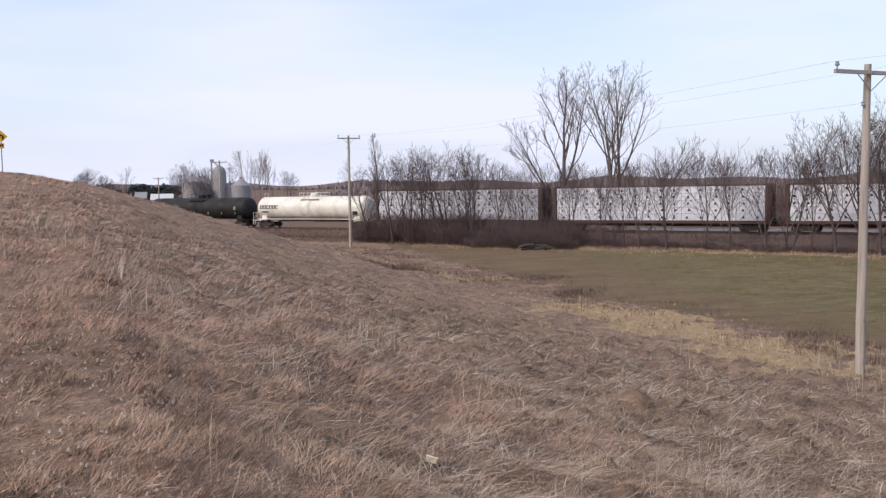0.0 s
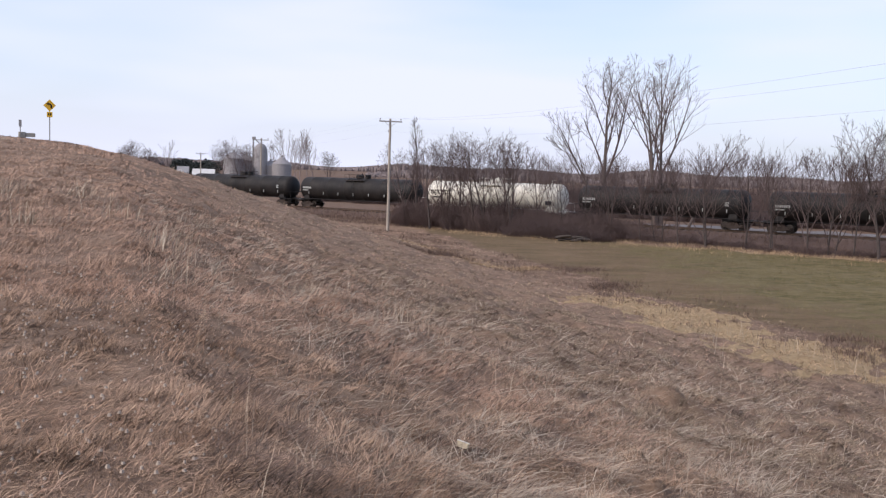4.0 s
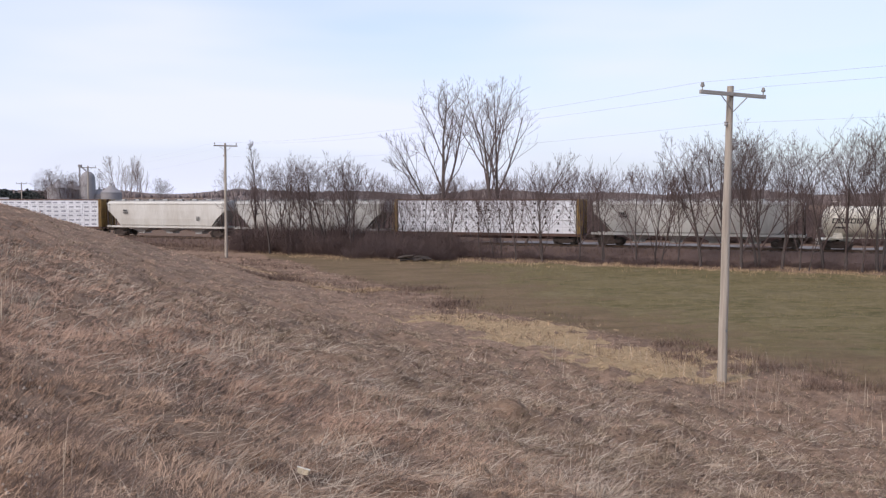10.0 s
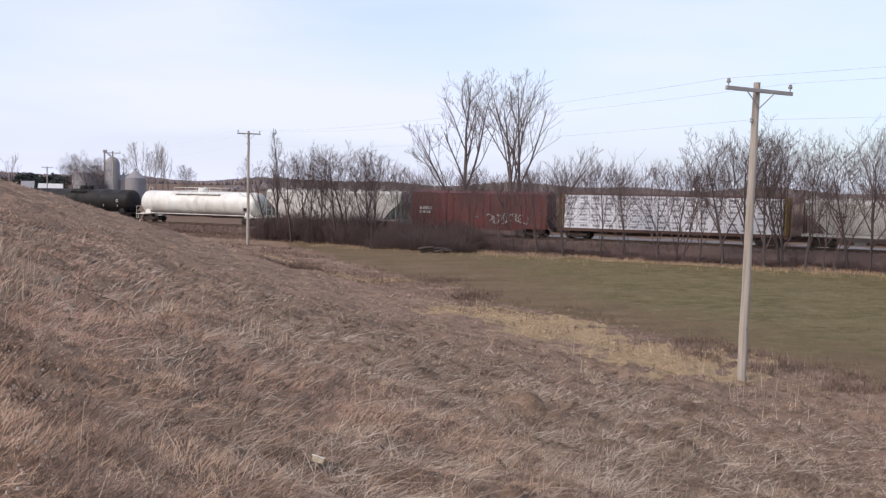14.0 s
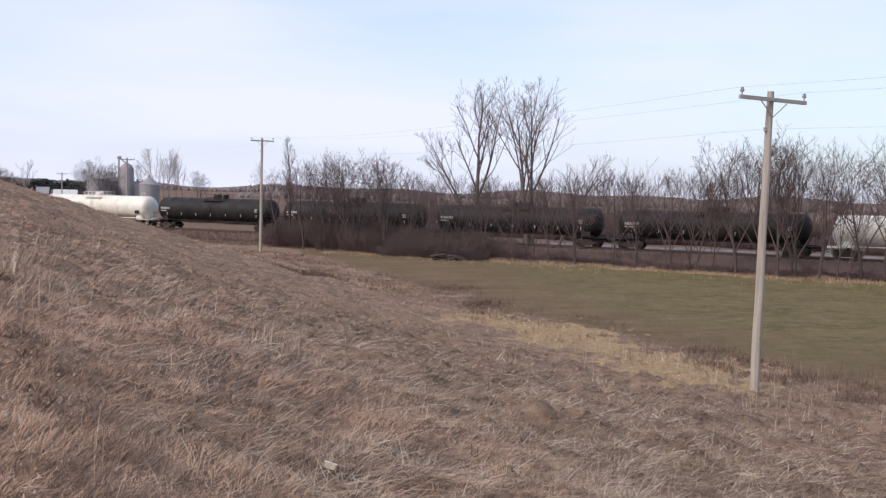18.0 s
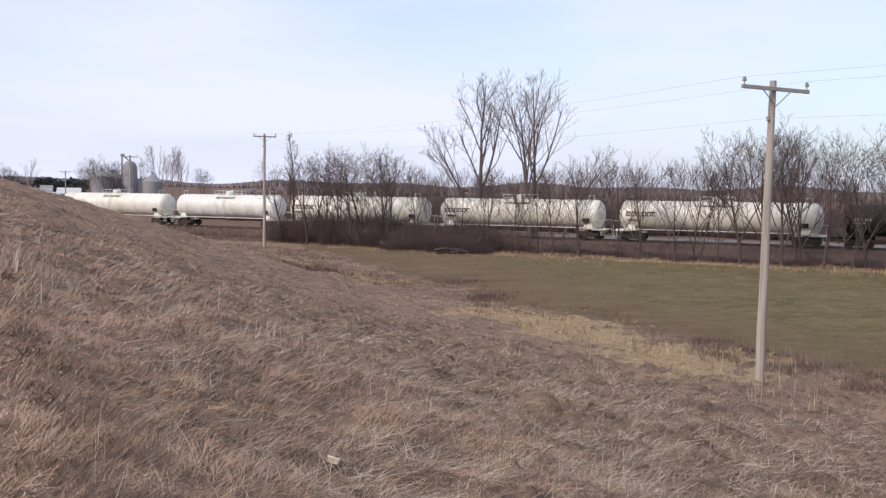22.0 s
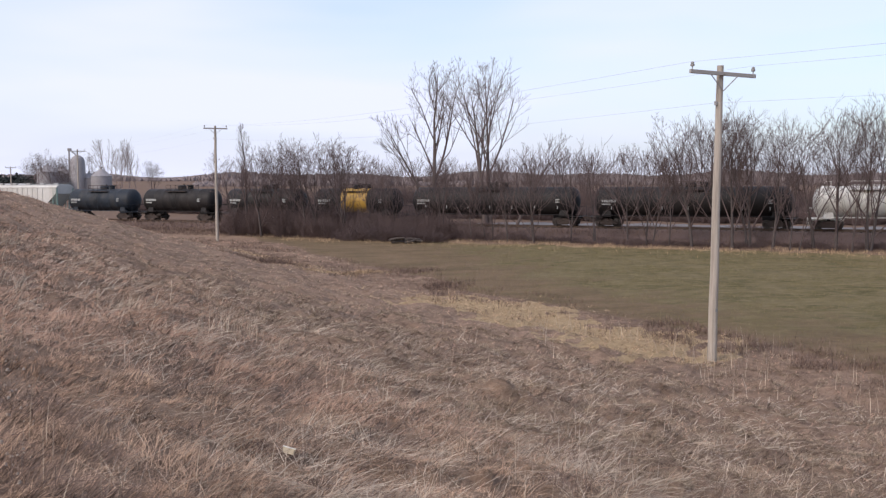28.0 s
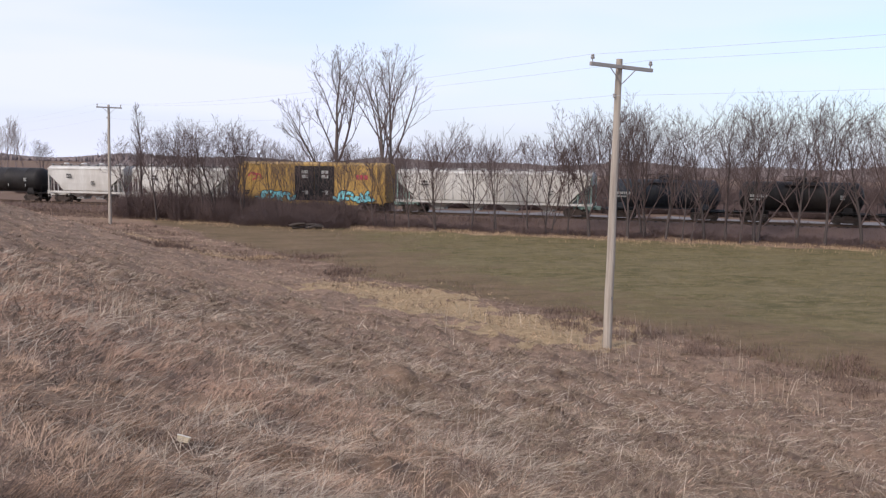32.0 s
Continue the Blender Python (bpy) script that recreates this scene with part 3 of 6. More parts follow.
def spray(seed, w, h, thick=0.1, count=9):
    """Overlapping spray-painted loops, w by h, in x and z."""
    g = random.Random(seed)
    f = Form()
    for k in range(count):
        cx, cz = (k + 0.5) * w / count + g.uniform(-0.1, 0.1), h * g.uniform(0.38, 0.62)
        rx, rz = w / count * g.uniform(0.55, 0.95), h * g.uniform(0.25, 0.42)
        a0, sweep = g.uniform(0, 360), g.uniform(170, 290)
        ring = [radians(a0 + sweep * t / 9) for t in range(10)]
        lift = 0.0015 * k
        outer = [(cx + (rx + thick) * math.cos(t), cz + (rz + thick) * math.sin(t)) for t in ring]
        inner = [(cx + max(0.02, rx - thick) * math.cos(t), cz + max(0.02, rz - thick) * math.sin(t)) for t in ring]
        for i in range(9):
            f.slab([outer[i], outer[i + 1], inner[i + 1], inner[i]], -0.006 - lift, 0.004 - lift)
    return f


def tank_car(name, pitch, paint, label, style="pressure", band=False, logo=True, deck=1.5):
    car = thing(name, pose(0, 0, 0), label, "tank car", "cars of the freight train")
    half = pitch / 2
    tl = half - 0.85
    R, zc = (1.50, 2.58) if style != "short" else (1.45, 2.52)
    key = "%s_%.1f_%s_%.1f" % (style, pitch, paint.name, deck)

    def barrel():
        head = [(-tl + 0.78 * (1 - math.cos(a)), max(0.03, R * math.sin(a))) for a in (0.0, 0.25, 0.5, 0.8, 1.1, 1.35, math.pi / 2)]
        weld = [(x + a, R + b) for x in np.linspace(-tl + 2.2, tl - 2.2, 6) for a, b in ((-0.05, 0), (-0.03, 0.01), (0.03, 0.01), (0.05, 0))]
        return Form().lathe_x(head + weld + [(-x, r) for x, r in reversed(head)], 40, 0, zc)
    part("tank", shared("tank_" + key, barrel, paint, True), paint, car)
    if band:
        part("band", shared("band_" + key, lambda: Form().lathe_x([(-1.6, R - 0.02), (-1.6, R + 0.014), (1.75, R + 0.014), (1.75, R - 0.02)], 40, 0, zc), BAND_PAINT, True), BAND_PAINT, car, "faded yellow band round the tank")
    top = zc + R

    def housing():
        f = Form().lathe_z([(top - 0.25, 0.55), (top + 0.32, 0.55), (top + 0.42, 0.45), (top + 0.44, 0.1)], 18)
        f.tube([(0.25, 0.1, top + 0.4), (0.25, 0.1, top + 0.62)], 0.09, 8)
        return f
    part("valve_housing", shared("housing_" + key, housing, paint, True), paint, car)

    def platform():
        f = Form()
        l = deck
        f.box((0, -1.05, top - 0.32), (2 * l, 0.55, 0.05)).box((0, 1.05, top - 0.32), (2 * l, 0.55, 0.05))
        for y in (-1.3, 1.3):
            for x in np.linspace(-l, l, 5):
                f.tube([(x, y, top - 0.32), (x, y, top + 0.48)], 0.025, 5)
            for z in (top + 0.1, top + 0.48):
                f.tube([(-l, y, z), (l, y, z)], 0.025, 5)
        for x in (-l, l):
            for z in (top + 0.1, top + 0.48):
                f.tube([(x, -1.3, z), (x, 1.3, z)], 0.025, 5)
        return f
    part("top_platform", shared("platform_" + key, platform, paint if style == "pressure" else STEEL), paint, car)
    for s in (-1, 1):
        def saddle():
            f = Form()
            f.loft([[(a, y, z) for a, y, z in ((-0.5, -1.25, 1.02), (0.5, -1.25, 1.02), (0.5, 1.25, 1.02), (-0.5, 1.25, 1.02))],
                    [(a, y, z) for a, y, z in ((-0.35, -1.15, zc - 0.85), (0.35, -1.15, zc - 0.85), (0.35, 1.15, zc - 0.85), (-0.35, 1.15, zc - 0.85))]])
            return f
        part("saddle", shared("saddle_" + key, saddle, paint), paint, car, at=pose(s * (half - 2.3), 0, 0))

        def end_deck():
            f = Form().box((0, 0, 1.0), (1.5, 2.9, 0.07), 0.01).box((-0.9, 0, 0.95), (3.2, 0.5, 0.34), 0.03)
            for y in (-1.4, 1.4):
                f.tube([(0.65, y, 1.0), (0.65, y, 2.0), (-0.6, y, 2.0), (-0.6, y, 1.0)], 0.025, 5)
                f.box((0.5, y, 0.72), (0.4, 0.05, 0.04)).box((0.5, y, 0.48), (0.4, 0.05, 0.04))
                f.box((0.3, y, 0.74), (0.03, 0.05, 0.56)).box((0.7, y, 0.74), (0.03, 0.05, 0.56))
            f.tube([(0.65, -1.4, 2.0), (0.65, 1.4, 2.0)], 0.025, 5)
            return f
        deck_paint = WHITE_PAINT if style == "pressure" else paint
        part("end_platform", shared("end_deck_" + key, end_deck, deck_paint), deck_paint, car, at=pose(s * (half - 1.15), 0, 0, 0, 0, 0 if s > 0 else 180))
    rail_paint = paint
    for y in (-1.48, 1.48):
        part("side_handrail", shared("side_rail_" + key, lambda: Form().tube([(-half + 1.3, 0, 1.18), (half - 1.3, 0, 1.18)], 0.05, 6), rail_paint), rail_paint, car, at=pose(0, y, 0))
    ladder(0.0, -1.60, 1.1, top - 0.3, key, rail_paint, car)
    if style == "pressure":
        for s in (-1, 1):
            part("end_hoop", shared("hoop_" + key, lambda: Form().tube([(-0.3, -0.5, top - 0.12), (-0.3, -0.5, top + 0.45), (0.3, -0.5, top + 0.45), (0.3, -0.5, top - 0.12)], 0.03, 5), paint), paint, car, at=pose(s * (tl - 1.3), 0, 0))
    else:
        part("manway", shared("manway_" + key, lambda: Form().lathe_z([(top - 0.2, 0.36), (top + 0.35, 0.36), (top + 0.36, 0.44), (top + 0.42, 0.44), (top + 0.46, 0.2)], 14, 1.3), paint, True), paint, car)
    if paint in (WHITE_PAINT, CREAM_PAINT):
        part("placard", shared("placard_" + key, lambda: Form().box((0, 0, 0), (0.75, 0.02, 0.45)), PRINT), PRINT, car, at=pose(tl - 1.6, -R * 0.94 - 0.02, zc - 0.62))
        if logo:
            part("logo", shared("logo_bars", lambda: outline_marks(6, 0.46, 0.44, 0.085, 0.2), PRINT), PRINT, car, "black block logo", at=pose(-tl + 0.95, -R - 0.012, zc - 0.05))
            part("reporting_mark", shared("mark_small", lambda: bars(4, 0, 0, [(9, 0.16)], 1.0), PRINT), PRINT, car, at=pose(-tl + 1.2, -R * 0.98 - 0.012, zc - 0.36))
    else:
        part("reporting_mark", shared("mark_white_" + style, lambda: bars(5 + len(style), 0, 0.1, [(7, 0.26), (8, 0.14)], 1.0), WHITE_PRINT), WHITE_PRINT, car, at=pose(-tl + 1.0, -R - 0.012, zc + 0.1))
        part("data_panel", shared("panel_white", lambda: bars(9, 0, 0.3, [(4, 0.10), (3, 0.10), (4, 0.10)], 1.4), WHITE_PRINT), WHITE_PRINT, car, at=pose(tl - 2.2, -R - 0.012, zc - 0.05))
    if style == "general":
        post = shared("white_post", lambda: Form().box((0, 0, 0), (0.07, 0.05, 0.34)), WHITE_PRINT)
        for k in range(7):
            part("stanchion", post, WHITE_PRINT, car, at=pose(-tl + 2.0 + k * (2 * tl - 4.0) / 6, -R * 0.93 - 0.03, zc - 0.62))
    for s in (-1, 1):
        truck(car, s * (half - 2.3))
    couplers(car, half)
    return car


def hopper_car(name, pitch, paint, label, bays=4, ribs=True, ends=None, tall=4.62):
    car = thing(name, pose(0, 0, 0), label, "hopper car", "cars of the freight train")
    half = pitch / 2
    e = half - 0.65
    key = "%.1f_%s_%d_%d" % (pitch, paint.name, bays, ribs)

    def body():
        f = Form()
        cut = 2.35
        levels = [(1.32, 1.30, e - cut), (1.50, 1.46, e - cut + 0.15), (2.3, 1.53, e - cut * 0.62), (3.35, 1.54, e - 0.12), (tall - 0.42, 1.50, e), (tall - 0.2, 1.32, e), (tall - 0.06, 0.95, e), (tall, 0.4, e)]
        f.loft([[(-x, -w, z), (x, -w, z), (x, w, z), (-x, w, z)] for z, w, x in levels])
        return f
    part("body", shared("hopper_" + key, body, paint), paint, car)
    if ribs:
        n = max(6, int(pitch * 0.85))
        rib = shared("rib_%.2f" % tall + paint.name, lambda: Form().loft([[(-0.05, 0, z), (0.05, 0, z), (0.05, d, z), (-0.05, d, z)] for z, d in ((1.5, 0.1), (3.3, 0.06), (tall - 0.45, 0.09))]), paint)
        for k in range(n):
            x = -e + 2.5 + k * (2 * e - 5.0) / (n - 1)
            part("rib", rib, paint, car, at=pose(x, -1.60, 0))
    part("side_sill", shared("sill_" + key, lambda: Form().box((0, -1.42, 1.25), (2 * half - 1.0, 0.14, 0.24), 0.02).box((0, 1.42, 1.25), (2 * half - 1.0, 0.14, 0.24), 0.02), paint), paint, car)
    part("top_sill", shared("topsill_" + key, lambda: Form().box((0, -1.5, tall - 0.42), (2 * e + 0.1, 0.12, 0.14), 0.02).box((0, 1.5, tall - 0.42), (2 * e + 0.1, 0.12, 0.14), 0.02), paint), paint, car)
    tip = ends or paint
    for s in (-1, 1):
        def end_frame():
            f = Form()
            for y in (-1.4, 1.4):
                f.box((0, y, 2.7), (0.13, 0.13, 2.9)).box((-0.75, y, 2.2), (0.09, 0.11, 1.85)).box((-1.35, y, 1.8), (0.08, 0.1, 1.0))
            f.box((0, 0, 1.06), (0.5, 2.9, 0.1)).box((-0.6, 0, 0.95), (2.8, 0.5, 0.36), 0.03)
            return f

        def slope_sheet():
            return Form().loft([[(-0.2, -1.3, 3.3), (-0.1, -1.3, 3.3), (-0.1, 1.3, 3.3), (-0.2, 1.3, 3.3)], [(-2.3, -1.3, 1.2), (-2.2, -1.3, 1.2), (-2.2, 1.3, 1.2), (-2.3, 1.3, 1.2)]])
        part("slope_sheet", shared("hslope_" + paint.name, slope_sheet, paint), paint, car, at=pose(s * (e - 0.02), 0, 0, 0, 0, 0 if s > 0 else 180))
        part("end_frame", shared("hend_%.2f_" % tall + tip.name, end_frame, tip), tip, car, at=pose(s * (e - 0.02), 0, 0, 0, 0, 0 if s > 0 else 180))
        ladder(s * (e - 0.3), -1.62, 0.6, tall - 0.4, "h" + tip.name, tip, car)
    bay = shared("bay_%d" % bays + paint.name, lambda: Form().loft([[(-a, -b, z), (a, -b, z), (a, b, z), (-a, b, z)] for z, a, b in ((1.34, (pitch - 7) / bays / 2, 1.2), (0.62, 0.5, 0.65), (0.42, 0.5, 0.65))]), paint)
    for k in range(bays):
        x = -e + 2.6 + (k + 0.5) * (2 * e - 5.2) / bays
        part("outlet_bay", bay, paint, car, at=pose(x, 0, 0))
    hatch = shared("roof_hatch" + paint.name, lambda: Form().lathe_z([(tall - 0.05, 0.3), (tall + 0.1, 0.3), (tall + 0.14, 0.24), (tall + 0.15, 0.05)], 10), paint)
    for k in range(8 if pitch > 16 else 4):
        part("roof_hatch", hatch, paint, car, at=pose(-e + 1.5 + k * (2 * e - 3.0) / (7 if pitch > 16 else 3), 0, 0))

    def runway():
        f = Form()
        for y in (-0.8, 0.8):
            f.box((0, y, tall + 0.16), (2 * e, 0.5, 0.04))
            for x in np.linspace(-e + 0.2, e - 0.2, 9):
                f.box((x, y, tall + 0.05), (0.05, 0.3, 0.2))
        return f
    part("roof_walkway", shared("runway_" + key, runway, GALV), GALV, car)
    part("reporting_mark", shared("hmark", lambda: bars(12, 0, 0.1, [(4, 0.22), (6, 0.18)], 0.9), PRINT), PRINT, car, at=pose(-e + 2.8, -1.70, 3.35))
    part("data_panel", shared("hpanel", lambda: bars(13, 0, 0.3, [(6, 0.09), (5, 0.09), (6, 0.09), (4, 0.09)], 1.2), PRINT), PRINT, car, at=pose(e - 4.4, -1.70, 2.3))
    for s in (-1, 1):
        truck(car, s * (half - 2.3))
    couplers(car, half)
    return car


def centerbeam_car(name, pitch, ends, label, wrap=WRAP, tiers=5, columns=8, seed=1):
    car = thing(name, pose(0, 0, 0), label, "lumber car", "cars of the freight train")
    half = pitch / 2
    e = half - 0.7
    key = "%.1f_%s" % (pitch, ends.name)

    def deck():
        f = Form().box((0, 0, 1.08), (2 * e, 2.75, 0.14), 0.02)
        f.loft([[(-x, -0.35, z), (x, -0.35, z), (x, 0.35, z), (-x, 0.35, z)] for z, x in ((0.55, e - 4.6), (0.95, e - 2.8), (1.02, e))])
        f.box((0, -1.36, 1.02), (2 * e, 0.08, 0.30), 0.01).box((0, 1.36, 1.02), (2 * e, 0.08, 0.30), 0.01)
        return f
    frame_paint = BROWN_PAINT
    part("deck", shared("cb_deck_" + key, deck, frame_paint), frame_paint, car, "brown steel deck")
    part("center_beam", shared("cb_beam_" + key, lambda: Form().box((0, 0, 4.72), (2 * e, 0.5, 0.16), 0.02).box((0, 0, 2.9), (2 * e, 0.12, 3.5)), frame_paint), frame_paint, car)
    for s in (-1, 1):
        bulk = part("bulkhead", shared("cb_bulk_" + ends.name, lambda: Form().box((0, 0, 2.93), (0.22, 2.8, 3.7), 0.03), ends), ends, car, at=pose(s * (e - 0.25), 0, 0, 0, 0, 0 if s > 0 else 180))
        for y in (-1.25, -0.42, 0.42, 1.25):
            part("post", shared("cb_post_" + ends.name, lambda: Form().box((0.17, 0, 2.93), (0.16, 0.12, 3.6), 0.01), ends), ends, bulk, at=pose(0, y, 0))
        for z in (1.3, 2.4, 3.5, 4.6):
            part("crossbar", shared("cb_bar_" + ends.name, lambda: Form().box((0.15, 0, 0), (0.1, 2.7, 0.12), 0.01), ends), ends, bulk, at=pose(0, 0, z))
        ladder(s * (e + 0.0), -1.42, 0.7, 4.6, "cb" + ends.name, ends, car)
    x0, x1, z0, z1 = -e + 0.45, e - 0.45, 1.16, 4.62
    dx, dz = (x1 - x0) / columns, (z1 - z0) / tiers
    g = random.Random(seed)

    def pack():
        f = Form().box((0, 0, 0), (dx - 0.022, 1.22, dz - 0.03), 0.02)
        return f
    pk = shared("pack_%s_%.1f_%d_%d" % (wrap.name, pitch, tiers, columns), pack, wrap)
    mk = shared("pack_mark", lambda: Form().slab([(-0.14, -0.11), (0.14, -0.11), (0.06, 0.13), (-0.06, 0.13)], -0.006, 0.006), PRINT)
    ink = PRINT
    if tiers > 5:
        ink = FADED_PRINT
        mk = shared("pack_text", lambda: bars(21, -0.40, 0.10, [(5, 0.20)], 0.95), ink)
    for i in range(columns):
        for k in range(tiers):
            for side in (-1, 1):
                y = side * (0.72 + g.uniform(-0.025, 0.025))
                p = part("lumber_pack", pk, wrap, car, at=pose(x0 + (i + 0.5) * dx, y, z0 + (k + 0.5) * dz))
                if side < 0:
                    for a in (-0.25, 0.25):
                        part("printed_mark", mk, ink, p, at=pose(a * dx + g.uniform(-0.12, 0.12), -0.618, g.uniform(-0.04, 0.04)))
    strap = shared("lumber_strap", lambda: Form().box((0, -1.365, 2.9), (0.05, 0.015, 3.5)), WRAP_GREY)
    for x in np.linspace(x0 + 0.6, x1 - 0.6, columns * 3):
        part("tie_down", strap, WRAP_GREY, car, at=pose(x, 0, 0))
    for s in (-1, 1):
        truck(car, s * (half - 2.5))
    couplers(car, half)
    return car


def boxcar(name, pitch, paint, label, doors=1, door_paint=None, tall=4.9, art=None):
    car = thing(name, pose(0, 0, 0), label, "boxcar", "cars of the freight train")
    half = pitch / 2
    e = half - 0.75
    key = "%.1f_%s" % (pitch, paint.name)

    def body():
        sec = [(-1.48, 1.0), (-1.48, tall - 0.25), (-1.38, tall - 0.16), (0, tall), (1.38, tall - 0.16), (1.48, tall - 0.25), (1.48, 1.0)]
        return Form().loft([[(x, y, z) for y, z in sec] for x in (-e, e)])
    part("body", shared("box_" + key, body, paint), paint, car)
    part("roof", shared("boxroof_" + key, lambda: [Form().loft([[(x, -1.5, tall - 0.24), (x, 0, tall + 0.02), (x, 1.5, tall - 0.24), (x, 1.5, tall - 0.18), (x, 0, tall + 0.08), (x, -1.5, tall - 0.18)] for x in (-e - 0.04, e + 0.04)])][0], paint), paint, car)
    part("side_sill", shared("boxsill_" + key, lambda: Form().slab([(-e, 1.1), (-e, 0.86), (-e + 2.6, 0.86), (-e + 3.2, 0.62), (e - 3.2, 0.62), (e - 2.6, 0.86), (e, 0.86), (e, 1.1)], -1.5, -1.42).slab([(-e, 1.1), (-e, 0.86), (e, 0.86), (e, 1.1)], 1.42, 1.5), paint), paint, car)
    door_w = 3.1 if doors == 1 else 2.35
    shift = 0.0 if doors == 1 else 0.6  # the double doors stand off the middle
    rib = shared("boxrib_%.1f_" % tall + paint.name, lambda: Form().box((0, 0, (1.0 + tall) / 2 - 0.1), (0.09, 0.045, tall - 1.35)), paint)
    free = door_w * doors / 2 + 0.2
    for s in (-1, 1):
        n = 7
        for k in range(n):
            part("rib", rib, paint, car, at=pose(s * (free + s * shift + (k + 0.3) * (e - free - s * shift) / n), -1.51, 0))

        end = part("end_sill", shared("boxend_" + paint.name, lambda: Form().box((0.1, 0, 1.05), (0.35, 2.8, 0.1), 0.01), paint), paint, car, at=pose(s * e, 0, 0, 0, 0, 0 if s > 0 else 180))
        for k in range(9):
            part("end_rib", shared("boxendrib_" + paint.name, lambda: Form().box((0.05, 0, 0), (0.1, 2.75, 0.2), 0.03), paint), paint, end, at=pose(0, 0, 1.25 + k * 0.4))
        ladder(s * (e - 0.35), -1.56, 0.6, 2.4, "b" + paint.name, paint, car)
    dp = door_paint or paint
    for k in range(doors):
        x = shift + (k - (doors - 1) / 2) * (door_w + 0.06)

        def door():
            f = Form().box((0, 0, (1.02 + tall - 0.34) / 2), (door_w, 0.1, tall - 1.36), 0.02)
            for j in range(4):
                f.box((0, -0.05, 1.5 + j * 0.85), (door_w - 0.25, 0.04, 0.5), 0.015)
            for a in (-0.25, 0.25):
                f.tube([(a * door_w, -0.1, 1.1), (a * door_w, -0.1, tall - 0.4)], 0.03, 5)
            return f
        d = part("door", shared("boxdoor_%d_" % doors + dp.name, door, dp), dp, car, at=pose(x, -1.53, 0))
        part("door_handle", shared("boxhandle", lambda: Form().box((0, 0, 0), (0.5, 0.06, 0.06)).box((0.2, -0.02, 0), (0.08, 0.06, 0.3)), GALV), GALV, d, at=pose(0, -0.13, 2.0))
        if doors == 2:
            for z in (4.15, 3.65):
                part("label_plate", shared("plate_%.2f" % z, lambda: Form().box((0, 0, 0), (0.8, 0.012, 0.34)), WHITE_PRINT), WHITE_PRINT, d, at=pose(0.1, -0.085, z))
            part("label_plate", shared("plate_low", lambda: Form().box((0, 0, 0), (0.35, 0.012, 0.4)), WHITE_PRINT), WHITE_PRINT, d, at=pose(0.3, -0.085, 1.9))
    if art == "yellow":
        part("spray_paint", spray(7, 4.4, 1.1, 0.15, 7), CYAN_PRINT, car, "cyan spray-painted strokes", at=pose(-e + 2.6, -1.59, 0.95))
        part("spray_paint", spray(11, 4.3, 1.25, 0.16, 7), CYAN_PRINT, car, "cyan spray-painted strokes", at=pose(free + shift + 0.1, -1.60, 0.9))
        part("spray_outline", spray(7, 4.4, 1.1, 0.24, 7), PRINT, car, at=pose(-e + 2.6, -1.580, 0.95))
        part("spray_outline", spray(11, 4.3, 1.25, 0.25, 7), PRINT, car, at=pose(free + shift + 0.1, -1.580, 0.9))
        part("logo", spray(5, 1.2, 0.9, 0.07, 2), RED_PRINT, car, "red emblem", at=pose(-e + 1.6, -1.56, 3.1))
        part("reporting_mark", bars(21, 0, 0.3, [(3, 0.5)], 1.2), RED_PRINT, car, at=pose(free + shift + 2.4, -1.56, 3.6))
        part("reporting_mark", bars(22, 0, 0.1, [(6, 0.16), (5, 0.16)], 1.0), PRINT, car, at=pose(-e + 0.8, -1.56, 1.9))
    if art == "red":
        part("spray_paint", spray(17, 4.6, 1.2, 0.035, 11), WHITE_PRINT, car, "white spray-painted strokes", at=pose(free - 0.5, -1.62, 1.3))
        part("reporting_mark", bars(23, 0, 0.4, [(5, 0.32), (6, 0.26)], 1.1), WHITE_PRINT, car, at=pose(-e + 1.0, -1.56, 2.6))
    for s in (-1, 1):
        truck(car, s * (half - 2.4))
    couplers(car, half)
    return car


SPEED = 20.82
TRAIN = []  # each car with the place of its middle at 0 s


